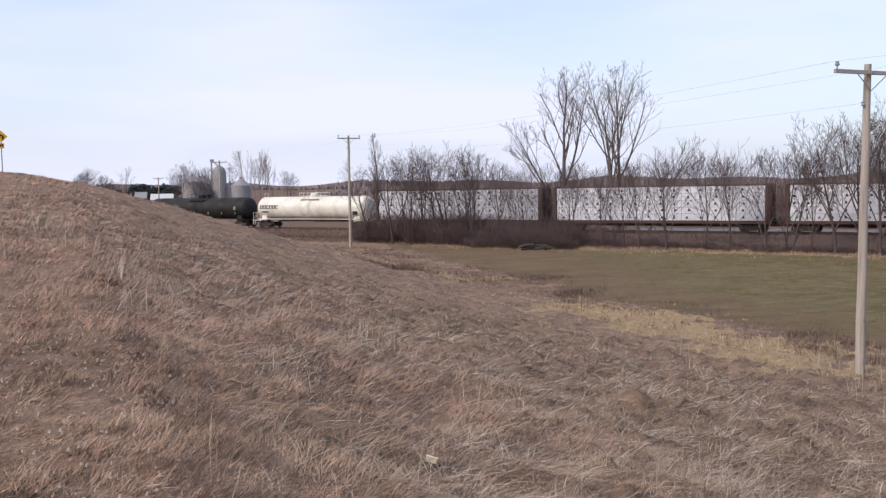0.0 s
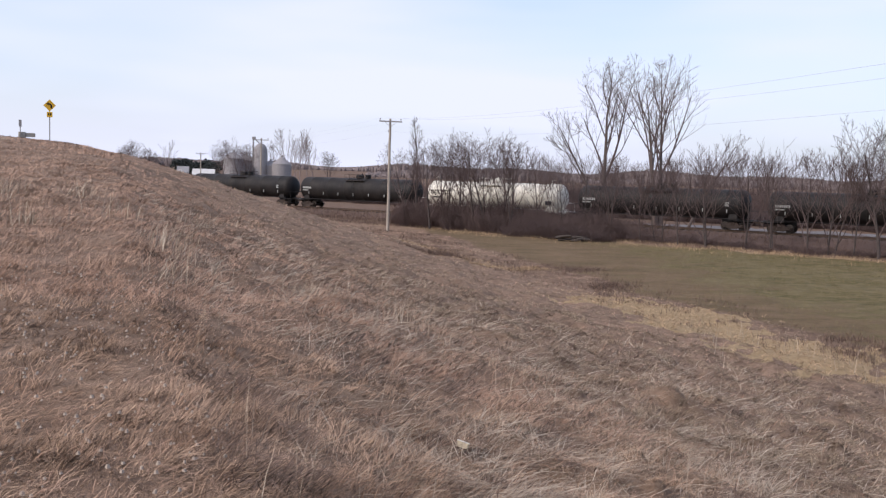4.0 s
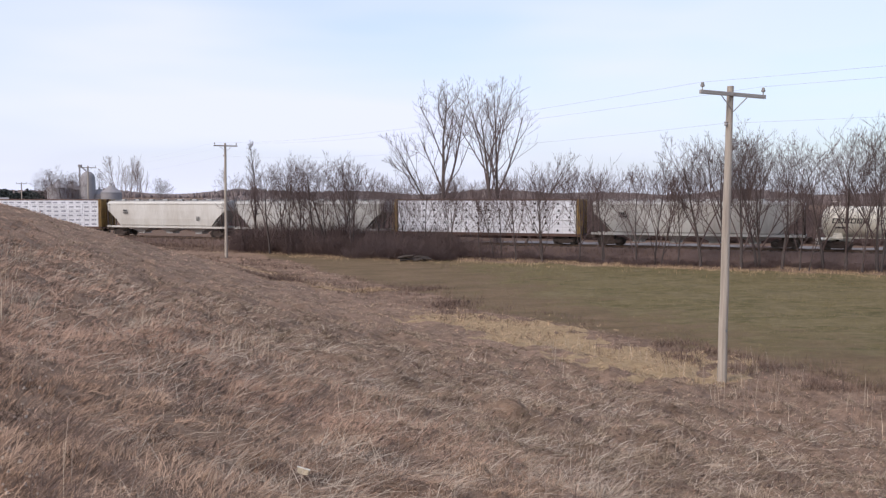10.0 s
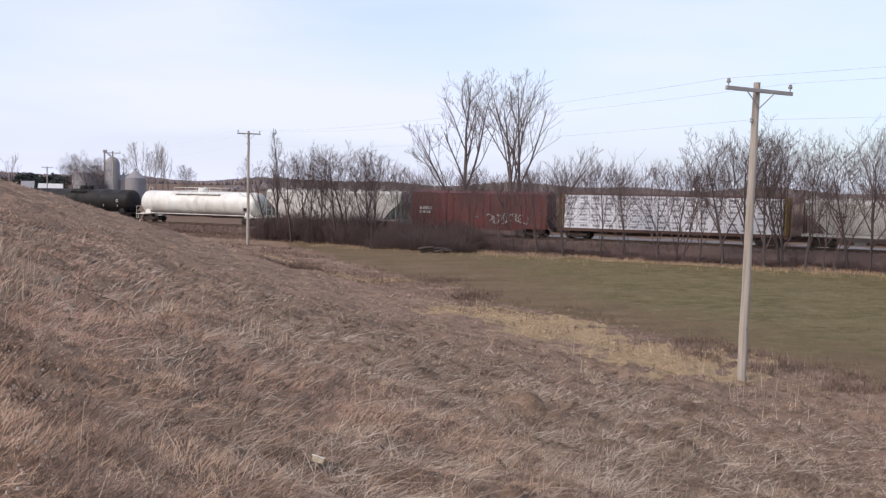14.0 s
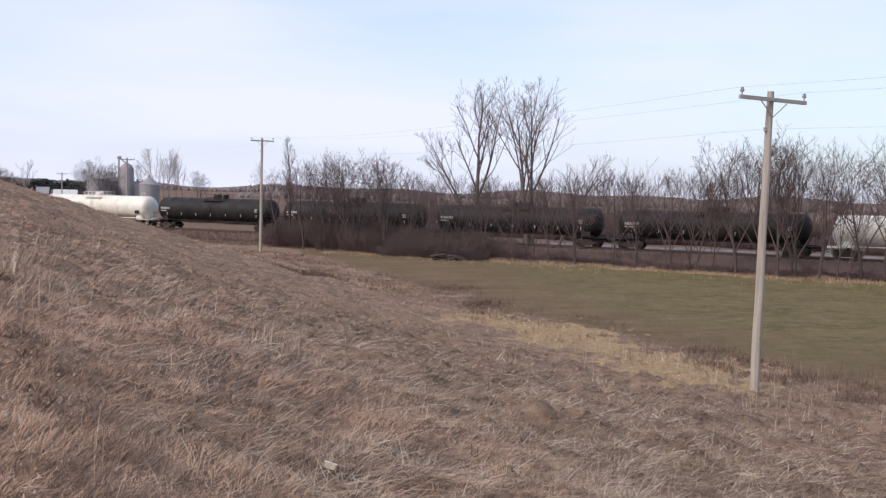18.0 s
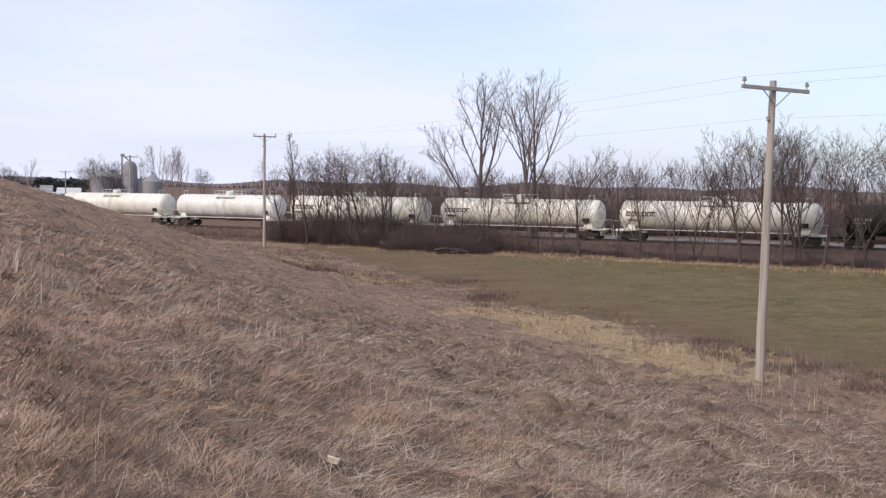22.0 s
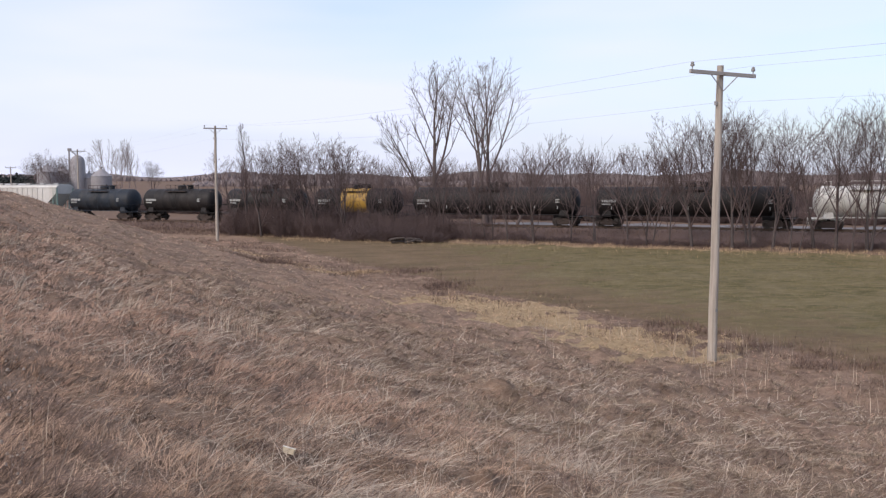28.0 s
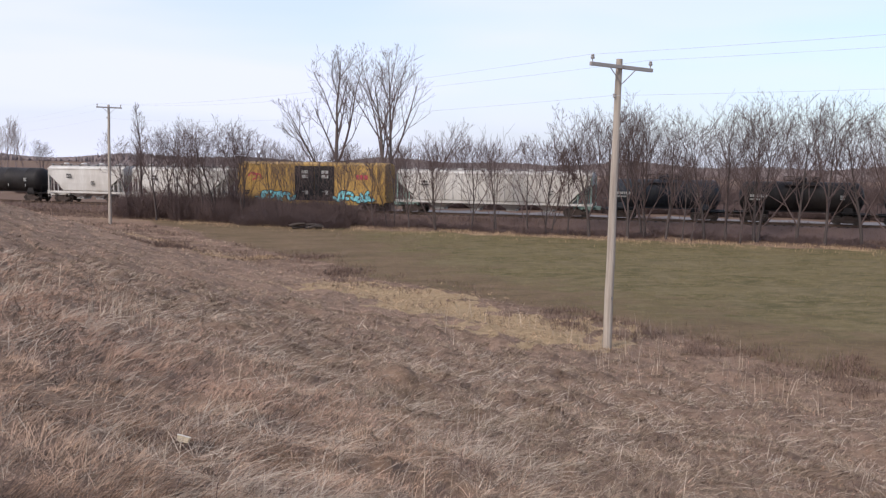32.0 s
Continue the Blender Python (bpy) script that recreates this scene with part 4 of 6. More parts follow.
def build_train():
    white = "glossy white pressure tank car with a railed top platform"
    black = "dirty black tank car with a railed top platform"
    lumber = "lumber car stacked high with white-wrapped packs between %s bulkheads"
    order = [
        ("tank", -20.8, dict(paint=BLACK_PAINT, label=black, style="general")),
        ("tank", 0.0, dict(paint=BLACK_PAINT, label=black, style="general")),
        ("lumber", 20.0, dict(ends=BROWN_PAINT, label=lumber % "brown", seed=1)),
        ("lumber", 44.5, dict(ends=BROWN_PAINT, label=lumber % "brown", seed=2)),
        ("lumber", 68.5, dict(ends=BROWN_PAINT, label=lumber % "brown", seed=3, wrap=WRAP_GREY)),
        ("tank", 88.5, dict(paint=CREAM_PAINT, label=white, style="pressure")),
        ("tank", 109.4, dict(paint=BLACK_PAINT, label=black, style="general")),
        ("tank", 130.0, dict(paint=BLACK_PAINT, label=black, style="general")),
        ("tank", 150.3, dict(paint=CREAM_PAINT, label=white, style="pressure")),
        ("tank", 171.2, dict(paint=BLACK_PAINT, label=black, style="general")),
        ("tank", 192.8, dict(paint=BLACK_PAINT, label=black, style="general")),
        ("tank", 212.8, dict(paint=CREAM_PAINT, label=white, style="pressure")),
        # ends=STEEL: dark frames put the shade of the open end bays into colour
        ("hopper", 234.4, dict(paint=GREY_PAINT, label="grey covered hopper car with black end bays", ends=STEEL, ribs=False, bays=4)),
        ("lumber", 257.4, dict(ends=OCHRE_PAINT, label=lumber % "ochre", seed=4)),
        ("hopper", 279.2, dict(paint=GREY_PAINT, label="grey covered hopper car with black end bays", ends=STEEL, ribs=False, bays=4)),
        ("hopper", 299.5, dict(paint=PALE_PAINT, label="off-white covered hopper car with dark-ended bays", ends=STEEL, ribs=False, bays=3)),
        ("lumber", 323.6, dict(ends=OCHRE_PAINT, label=lumber % "ochre", seed=5, tiers=6)),
        ("box", 341.1, dict(paint=RED_PAINT, label="oxide-red boxcar with white spray paint on its side", art="red", tall=4.75)),
        ("hopper", 361.1, dict(paint=PALE_PAINT, label="white covered hopper car with mint-green ends", ends=MINT_PAINT, bays=4, ribs=False)),
        ("tank", 381.8, dict(paint=WHITE_PAINT, label="white pressure tank car with plain sides", style="pressure", logo=False, deck=3.6)),
        ("tank", 402.4, dict(paint=BLACK_PAINT, label=black, style="general")),
        ("tank", 423.4, dict(paint=BLACK_PAINT, label=black, style="general")),
        ("tank", 444.4, dict(paint=BLACK_PAINT, label=black, style="general")),
        ("tank", 464.5, dict(paint=BLACK_PAINT, label=black, style="general")),
        ("tank", 485.9, dict(paint=CREAM_PAINT, label=white, style="pressure")),
        ("tank", 506.6, dict(paint=CREAM_PAINT, label=white, style="pressure")),
        ("tank", 527.2, dict(paint=CREAM_PAINT, label=white, style="pressure")),
        ("tank", 545.3, dict(paint=WHITE_PAINT, label="white pressure tank car with plain sides", style="pressure", logo=False)),
        ("tank", 566.4, dict(paint=CREAM_PAINT, label=white, style="pressure")),
        ("tank", 587.5, dict(paint=WHITE_PAINT, label="white pressure tank car with a long top walkway", style="pressure", logo=False, deck=6.5)),
        ("tank", 608.5, dict(paint=BLACK_PAINT, label=black, style="general")),
        ("tank", 629.3, dict(paint=BLACK_PAINT, label=black, style="general")),
        ("tank", 642.1, dict(paint=BLACK_PAINT, label="short black tank car with a faded yellow band", style="short", band=True)),
        ("tank", 654.6, dict(paint=BLACK_PAINT, label="short dirty black tank car", style="short")),
        ("tank", 667.5, dict(paint=BLACK_PAINT, label="short dirty black tank car", style="short")),
        ("tank", 680.1, dict(paint=BLUE_BLACK, label="short blue-black tank car with white lettering", style="short")),
        ("hopper", 702.2, dict(paint=PALE_PAINT, label="white covered hopper car with mint-green ends", ends=MINT_PAINT, bays=4, ribs=True)),
        ("box", 721.5, dict(paint=YELLOW_PAINT, label="yellow boxcar with black double doors and cyan spray paint", doors=2, door_paint=SIGN_BLACK, tall=5.15, art="yellow")),
        ("hopper", 735.4, dict(paint=PALE_PAINT, label="short pale-grey two-bay covered hopper car", bays=2, ribs=False, tall=4.45)),
        ("hopper", 747.4, dict(paint=PALE_PAINT, label="short pale-grey two-bay covered hopper car", bays=2, ribs=False, tall=4.45)),
        ("tank", 768.4, dict(paint=BLACK_PAINT, label=black, style="general")),
        ("tank", 789.2, dict(paint=BLACK_PAINT, label=black, style="general")),
    ]
    names = dict(tank="tank_car", hopper="covered_hopper_car", lumber="centerbeam_lumber_car", box="boxcar")
    build = dict(tank=tank_car, hopper=hopper_car, lumber=centerbeam_car, box=boxcar)
    front = -41.6
    for kind, rear, how in order:
        car = build[kind](names[kind], rear - front, **how)
        TRAIN.append((car, -(rear + front) / 2))
        front = rear


# ---- bare trees ----
class Limbs:
    """Tapered round limbs, collected as arrays."""

    def __init__(self, sides):
        self.n, self.v, self.f, self.count = sides, [], [], 0

    def limb(self, pts, radii):
        n, k = self.n, len(pts)
        p = np.array(pts)
        d = np.gradient(p, axis=0)
        d /= np.linalg.norm(d, axis=1)[:, None] + 1e-9
        ref = np.array([0.3, 0.9, 0.2]) if abs(d[0][2]) > 0.7 else np.array([0.1, 0.2, 1.0])
        a = np.cross(d, ref)
        a /= np.linalg.norm(a, axis=1)[:, None] + 1e-9
        b = np.cross(d, a)
        ang = np.arange(n) * 2 * math.pi / n
        ring = a[:, None, :] * np.cos(ang)[None, :, None] + b[:, None, :] * np.sin(ang)[None, :, None]
        self.v.append((p[:, None, :] + ring * np.array(radii)[:, None, None]).reshape(-1, 3))
        i, j = np.meshgrid(np.arange(k - 1), np.arange(n), indexing="ij")
        j2 = (j + 1) % n
        q = np.stack([i * n + j, i * n + j2, (i + 1) * n + j2, (i + 1) * n + j], -1).reshape(-1, 4) + self.count
        self.f.append(q)
        self.count += k * n

    def mesh(self, name, material):
        return quads_mesh(name, np.concatenate(self.v), np.concatenate(self.f), material)


def quads_mesh(name, v, q, material, smooth=True):
    me = bpy.data.meshes.new(name)
    me.vertices.add(len(v))
    me.vertices.foreach_set("co", np.asarray(v, np.float32).ravel())
    me.loops.add(q.size)
    me.loops.foreach_set("vertex_index", np.asarray(q, np.int32).ravel())
    me.polygons.add(len(q))
    me.polygons.foreach_set("loop_start", np.arange(0, q.size, q.shape[1], dtype=np.int32))
    me.polygons.foreach_set("use_smooth", np.full(len(q), smooth))
    me.update(calc_edges=True)
    me.materials.append(material)
    return me


def grow(seed, height, radius, fork, spread, levels, kids, thin=0.012, lean=(0, 0), stems=1, lift=0.25, leader=0.62, reach=(0.68, 0.98), tip=0.4, wide=0.35):
    """A leafless tree of that height whose limbs bend upwards: the meshes of its trunks, and that of its boughs and twigs."""
    g = np.random.RandomState(seed)
    wood, twigs = [], Limbs(4)
    up = np.array([0, 0, 1.0])

    def run(p, d, length, r, level):
        k = 7 if level == 0 else (6 if level == 1 else (4 if level == 2 else 3))
        pts, rad = [p], [r]
        step_ = length / k
        d = d / np.linalg.norm(d)
        end = max(thin * 0.55, r * (tip if level == 0 else 0.34))
        for i in range(k):
            d = d + g.normal(0, (0.05, 0.075, 0.085, 0.10, 0.10)[level], 3) + up * lift * (0.02 if level == 0 else 0.10)
            d /= np.linalg.norm(d)
            p = p + d * step_
            pts.append(p)
            rad.append(r + (end - r) * ((i + 1) / k) ** 0.85)
        if level == 0:
            wood.append(Limbs(8))
            wood[-1].limb(pts, rad)
        else:
            twigs.limb(pts, rad)
        if level >= levels:
            return
        n = kids[level]
        turn = g.uniform(0, 6.28)
        for c in range(n):
            f = (fork + (0.97 - fork) * (c + g.uniform(0.1, 0.9)) / n) if level == 0 else (0.18 + 0.80 * (c + g.uniform(0.0, 1.0)) / n)
            i = min(k - 1, int(f * k))
            q = pts[i] + (pts[i + 1] - pts[i]) * (f * k - i)
            here = pts[i + 1] - pts[i]
            here = here / np.linalg.norm(here)
            a = turn + c * 2.4 + g.uniform(-0.5, 0.5)
            away = np.array([math.cos(a), math.sin(a), 0.1])
            away = away - here * away.dot(here)
            away /= np.linalg.norm(away) + 1e-6
            nd = here + away * spread * g.uniform(0.8, 1.35) * (1.0 if level == 0 else 1.25)
            left = (height - q[2]) if level == 0 else length * (1.15 - 0.6 * f)
            size = left * (g.uniform(*reach) if level == 0 else g.uniform(0.42, 0.72))
            here_r = rad[i] + (rad[i + 1] - rad[i]) * (f * k - i)
            rr = max(thin, here_r * (g.uniform(0.52, 0.74) if level == 0 else g.uniform(0.48, 0.66)))
            run(q, nd, size, rr, level + 1)

    for s in range(stems):
        off = np.array([g.uniform(-1, 1), g.uniform(-1, 1), 0]) * (0.35 if stems > 1 else 0)
        d = np.array([lean[0] + off[0] * wide * 2, lean[1] + off[1] * wide * 2, 1.0])
        run(np.array([off[0], off[1], -0.3]), d, height * (leader if stems == 1 else leader * g.uniform(0.8, 1.0)), radius * (1 if s == 0 else g.uniform(0.65, 0.95)), 0)
    return wood, twigs


KINDS = {}


def tree_kind(key, bark_material, twig_material, **how):
    if key not in KINDS:
        wood, twigs = grow(**how)
        top = max(float(v[:, 2].max()) for v in twigs.v)
        KINDS[key] = ([w.mesh(key + "_trunk", bark_material) for w in wood], twigs.mesh(key + "_crown", twig_material), top)
    return KINDS[key]


def plant(name, kind, x, y, height, turn, label, category, group, twig=None):
    trunk, crown, h = kind
    k = height / h
    ob = thing(name, pose(x, y, land1(x, y), 0, 0, turn) @ Matrix.Diagonal((k, k, k, 1)), label, category, group)
    ob.scale = (k, k, k)
    for stem in trunk:
        part("trunk" if len(trunk) == 1 else "stem", stem, BARK, ob)
    part("crown", crown, twig or TWIG, ob)
    return ob


def build_trees():
    tall = [tree_kind("tall_a", PALE_BARK, TWIG, seed=34, height=21, radius=0.36, fork=0.25, spread=0.55, levels=4, kids=(10, 6, 4, 3), thin=0.0135, lift=0.95, leader=0.88, reach=(0.48, 0.72), tip=0.12),
            tree_kind("tall_b", PALE_BARK, TWIG, seed=28, height=21, radius=0.32, fork=0.22, spread=0.47, levels=4, kids=(8, 5, 4, 3), thin=0.0135, lift=0.95, leader=0.88, reach=(0.48, 0.72), tip=0.12, stems=2, wide=0.04)]
    lean = tree_kind("leaning", PALE_BARK, TWIG, seed=31, height=14, radius=0.2, fork=0.30, spread=0.36, levels=4, kids=(6, 4, 4, 2), thin=0.012, lean=(-0.42, 0), lift=0.6, leader=0.85, reach=(0.45, 0.7), tip=0.15)
    mid = [tree_kind("mid_%d" % k, BARK, TWIG, seed=40 + k, height=9, radius=0.115, fork=0.15, spread=0.56, levels=4, kids=(9, 5, 4, 3), thin=0.0095, lift=0.85, leader=0.76, reach=(0.55, 0.82), tip=0.18, stems=1 + k % 2, wide=0.18) for k in range(5)]
    full = [tree_kind("full_%d" % k, BARK, TWIG, seed=60 + k, height=11, radius=0.14, fork=0.14, spread=0.50, levels=4, kids=(10, 6, 4, 3), thin=0.0105, lift=0.95, leader=0.80, reach=(0.6, 0.88), tip=0.18, stems=2 if k == 3 else 1, wide=0.2) for k in range(4)]
    young = [tree_kind("young_%d" % k, BARK, TWIG, seed=80 + k, height=6, radius=0.06, fork=0.12, spread=0.50, levels=3, kids=(9, 6, 4), thin=0.0095, lift=0.9, leader=0.8, reach=(0.55, 0.85), tip=0.2, stems=1 + k % 2, wide=0.25) for k in range(4)]
    spire = tree_kind("spire", BARK, TWIG, seed=97, height=10, radius=0.12, fork=0.2, spread=0.40, levels=3, kids=(16, 6, 4), thin=0.0095, lift=0.8, leader=0.97, reach=(0.28, 0.45), tip=0.12)
    g = random.Random(4)

    def put(name, kind, az, d, el, label, category, group, turn=None):
        x, y = az_at(az, d)
        r = math.hypot(x, y)
        top = EYE + r * math.tan(radians(el))
        plant(name, kind, x, y, (top - land1(x, y)) * 1.02, g.uniform(0, 360) if turn is None else turn, label, category, group)

    both = "the two tall trees behind the track"
    put("tall_tree", tall[0], 7.25, -16, 6.85, "tall leafless cottonwood with upswept limbs", "tree", both, 20)
    put("tall_tree", tall[1], 10.5, -15, 7.15, "tall leafless cottonwood with upswept limbs", "tree", both, 200)
    put("leaning_tree", lean, 7.55, -14, 3.8, "leafless tree leaning out beside the cottonwoods", "tree", both, 15)
    put("leaning_tree", lean, 12.2, -13, 2.7, "leafless tree leaning out beside the cottonwoods", "tree", both, 190)
    front = "leafless trees before the track"
    text = "leafless grey-brown tree with many fine twigs"
    for k, (az, d, el) in enumerate(((-4.6, 9, 1.5), (-3.9, 8, 2.95), (-3.1, 11, 2.0), (-2.2, 9, 2.3), (-1.2, 8, 2.1), (-0.5, 10, 2.45), (0.5, 9, 2.2), (1.2, 8, 2.5), (1.9, 10, 2.0))):
        put("bare_tree", spire if el > 2.9 else mid[k % 5], az, d, el, text, "tree", front)
    for k, (az, d, el) in enumerate(((22.7, 9, 3.6), (23.9, 8, 4.4), (25.0, 10, 3.7), (25.9, 8, 3.6), (27.2, 9, 3.6), (29.4, 8, 3.3), (30.6, 9, 3.6), (32.2, 8, 4.5), (34.5, 8, 4.4), (36.0, 9, 4.35), (37.9, 8, 4.0), (39.6, 9, 4.2), (41.5, 8, 4.0), (44.0, 9, 4.3), (47.0, 8, 4.1))):
        put("bare_tree", full[k % 4] if k % 5 else mid[k % 5], az, d, el, text, "tree", front)
    for k, (az, d, el) in enumerate(((3.4, 8, 1.7), (5.0, 9, 1.0), (6.3, 8, 1.2), (7.6, 9, 1.2), (9.6, 9, 1.3), (10.8, 8, 1.2), (11.8, 9, 1.5), (13.6, 9, 1.9), (15.6, 8, 2.3), (17.2, 8, 2.3), (19.0, 9, 1.8), (20.1, 8, 2.2), (21.4, 9, 1.6), (28.2, 10, 1.6), (31.4, 10, 1.8))):
        put("sapling", young[k % 4], az, d, el, "slender many-stemmed leafless sapling", "sapling", front)
    rear = "leafless saplings behind the track"
    for k in range(26):
        az = 2.6 + k * 1.75 + g.uniform(-0.5, 0.5)
        put("sapling", young[k % 4] if k % 3 else mid[k % 5], az, -g.uniform(46, 60), g.uniform(0.9, 1.9), "slender many-stemmed leafless sapling", "sapling", rear)
    # far trees by the farm
    farm = "leafless trees by the farm"
    # poplars in the twig colour that is paled for haze
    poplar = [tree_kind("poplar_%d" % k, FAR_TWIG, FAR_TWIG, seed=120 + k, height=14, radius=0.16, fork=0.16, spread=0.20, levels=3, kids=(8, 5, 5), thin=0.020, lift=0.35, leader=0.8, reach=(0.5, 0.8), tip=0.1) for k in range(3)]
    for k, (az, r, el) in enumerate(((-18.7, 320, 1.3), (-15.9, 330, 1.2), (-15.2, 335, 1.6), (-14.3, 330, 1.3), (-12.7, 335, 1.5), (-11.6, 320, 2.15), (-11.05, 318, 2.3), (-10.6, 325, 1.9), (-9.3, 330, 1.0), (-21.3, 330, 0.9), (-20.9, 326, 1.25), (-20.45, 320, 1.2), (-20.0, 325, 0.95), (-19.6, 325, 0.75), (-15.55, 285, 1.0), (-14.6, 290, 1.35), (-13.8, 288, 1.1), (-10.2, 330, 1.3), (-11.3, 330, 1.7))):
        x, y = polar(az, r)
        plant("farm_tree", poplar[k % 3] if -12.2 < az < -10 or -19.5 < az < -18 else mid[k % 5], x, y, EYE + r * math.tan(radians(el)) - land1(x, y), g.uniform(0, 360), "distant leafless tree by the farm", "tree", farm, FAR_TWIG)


def shrub_mesh(key, seed, stems, height, radius, material, fine=1.0, twigs=4, bend=0.16):
    g = np.random.RandomState(seed)
    tw = Limbs(3)
    for _ in range(stems):
        a, rr = g.uniform(0, 6.28), radius * math.sqrt(g.uniform(0, 1))
        p = np.array([rr * math.cos(a), rr * math.sin(a), -0.1])
        d = np.array([math.cos(a) * 0.35 * g.uniform(0.2, 1.6), math.sin(a) * 0.35 * g.uniform(0.2, 1.6), 1.0]) + g.normal(0, 0.12, 3)
        l = height * g.uniform(0.45, 1.0)
        pts = [p]
        for k in range(4):
            d = d + g.normal(0, bend, 3)
            pts.append(pts[-1] + d / np.linalg.norm(d) * l / 4)
        tw.limb(pts, [0.007 * fine, 0.006 * fine, 0.005 * fine, 0.004 * fine, 0.003 * fine])
        for _ in range(twigs):
            i = g.randint(1, 4)
            e = d + g.normal(0, 0.55, 3)
            e /= np.linalg.norm(e)
            q = pts[i]
            tw.limb([q, q + e * l * 0.16, q + (e + g.normal(0, 0.2, 3)) * l * 0.3], [0.0045 * fine, 0.004 * fine, 0.0025 * fine])
    return tw.mesh(key, material)


def build_brush():
    g = random.Random(9)
    kinds = [shrub_mesh("brush_%d" % k, 200 + k, 230, 1.0, 0.55, BRUSH) for k in range(5)]

    tall = [shrub_mesh("tall_brush_%d" % k, 220 + k, 44, 1.0, 0.30, BRUSH, 0.6, 8, 0.22) for k in range(4)]

    def put(x, y, h, wide, group, text="tangled red-brown thicket of leafless stems", kind=None):
        ob = thing_mesh("brush", kind or kinds[g.randrange(5)], pose(x, y, land1(x, y), 0, 0, g.uniform(0, 360)), text, "shrub", group)
        ob.scale = (wide, wide, h)

    near, behind = "brush before the track", "brush behind the track"
    az = -4.8
    while az < 48:
        d = g.uniform(6.0, 9.5)
        x, y = az_at(az, d)
        thick = az < 7.5
        put(x, y, g.uniform(1.9, 3.0) if thick else g.uniform(0.5, 1.2), g.uniform(2.2, 3.2) if thick else g.uniform(1.2, 2.2), near)
        if thick:
            x, y = az_at(az + 0.3, d + g.uniform(-1.5, 1.5))
            put(x, y, g.uniform(2.4, 3.6) if az < 3.5 else g.uniform(1.5, 2.3), g.uniform(2.0, 2.8), near)
        az += g.uniform(0.55, 0.95) if thick else g.uniform(0.7, 1.3)
    az = -4.5
    while az < 10:
        x, y = az_at(az, g.uniform(6.0, 9.0))
        h = g.uniform(3.0, 4.4)
        put(x, y, h, h * g.uniform(0.85, 1.1), near, "tall thin leafless brush beside the track", tall[g.randrange(4)])
        az += g.uniform(0.7, 1.1)
    for k in range(9):
        x, y = az_at(-4.4 + 0.75 * k + g.uniform(-0.3, 0.3), g.uniform(6.5, 10))
        put(x, y, g.uniform(3.2, 4.6), g.uniform(2.0, 2.8), near)
    for k in range(14):
        x, y = az_at(2.6 + 0.36 * k + g.uniform(-0.2, 0.2), g.uniform(7, 11))
        put(x, y, g.uniform(2.6, 4.0), g.uniform(2.0, 2.8), near)
    for az, d, h in ((3.0, 11, 1.9), (3.7, 11.5, 2.3), (4.4, 12, 2.5), (5.0, 11.5, 2.5), (5.6, 12, 2.3), (6.3, 12.5, 1.8), (7.0, 11.5, 1.3), (2.4, 12, 1.5)):
        x, y = az_at(az, d)
        put(x, y, h, 2.8, near)
    az = -10.0
    while az < 50:
        x, y = az_at(az, -g.uniform(37, 43))
        put(x, y, g.uniform(1.8, 3.0), g.uniform(3.0, 4.6), behind)
        az += g.uniform(0.5, 0.8)
    az = 2.0
    while az < 50:
        x, y = az_at(az, -g.uniform(8, 16))
        put(x, y, g.uniform(0.7, 1.4), g.uniform(1.6, 2.8), behind)
        az += g.uniform(0.7, 1.9)
    az = -9.0
    while az < 50:
        x, y = az_at(az, -g.uniform(46, 66))
        put(x, y, g.uniform(4.6, 6.4) if az > 1 else g.uniform(2.6, 4.0), g.uniform(4.0, 6.0), behind)
        az += g.uniform(0.6, 1.0)


def build_pile():
    """Cut boughs heaped at the corner of the field."""
    g = random.Random(12)
    x, y = az_at(5.7, 14.5)
    heap = thing("brush_pile", pose(x, y, land1(x, y)), "dark heap of fallen logs and boughs by the thicket", "brush pile")
    for k in range(9):
        a, l = g.uniform(-0.5, 0.5), g.uniform(0.8, 1.8)
        cx, cz = g.uniform(-1.2, 1.2), 0.12 + 0.1 * (k // 3)
        cy = g.uniform(-0.5, 0.5)
        p, q = (cx - l / 2 * math.cos(a), cy - l / 2 * math.sin(a), cz), (cx + l / 2 * math.cos(a), cy + l / 2 * math.sin(a), cz + g.uniform(0, 0.3))
        part("log", Form().tube([p, ((p[0] + q[0]) / 2, (p[1] + q[1]) / 2, (p[2] + q[2]) / 2 + 0.06), q], [0.14, 0.12, 0.08], 7), TIE_WOOD, heap)


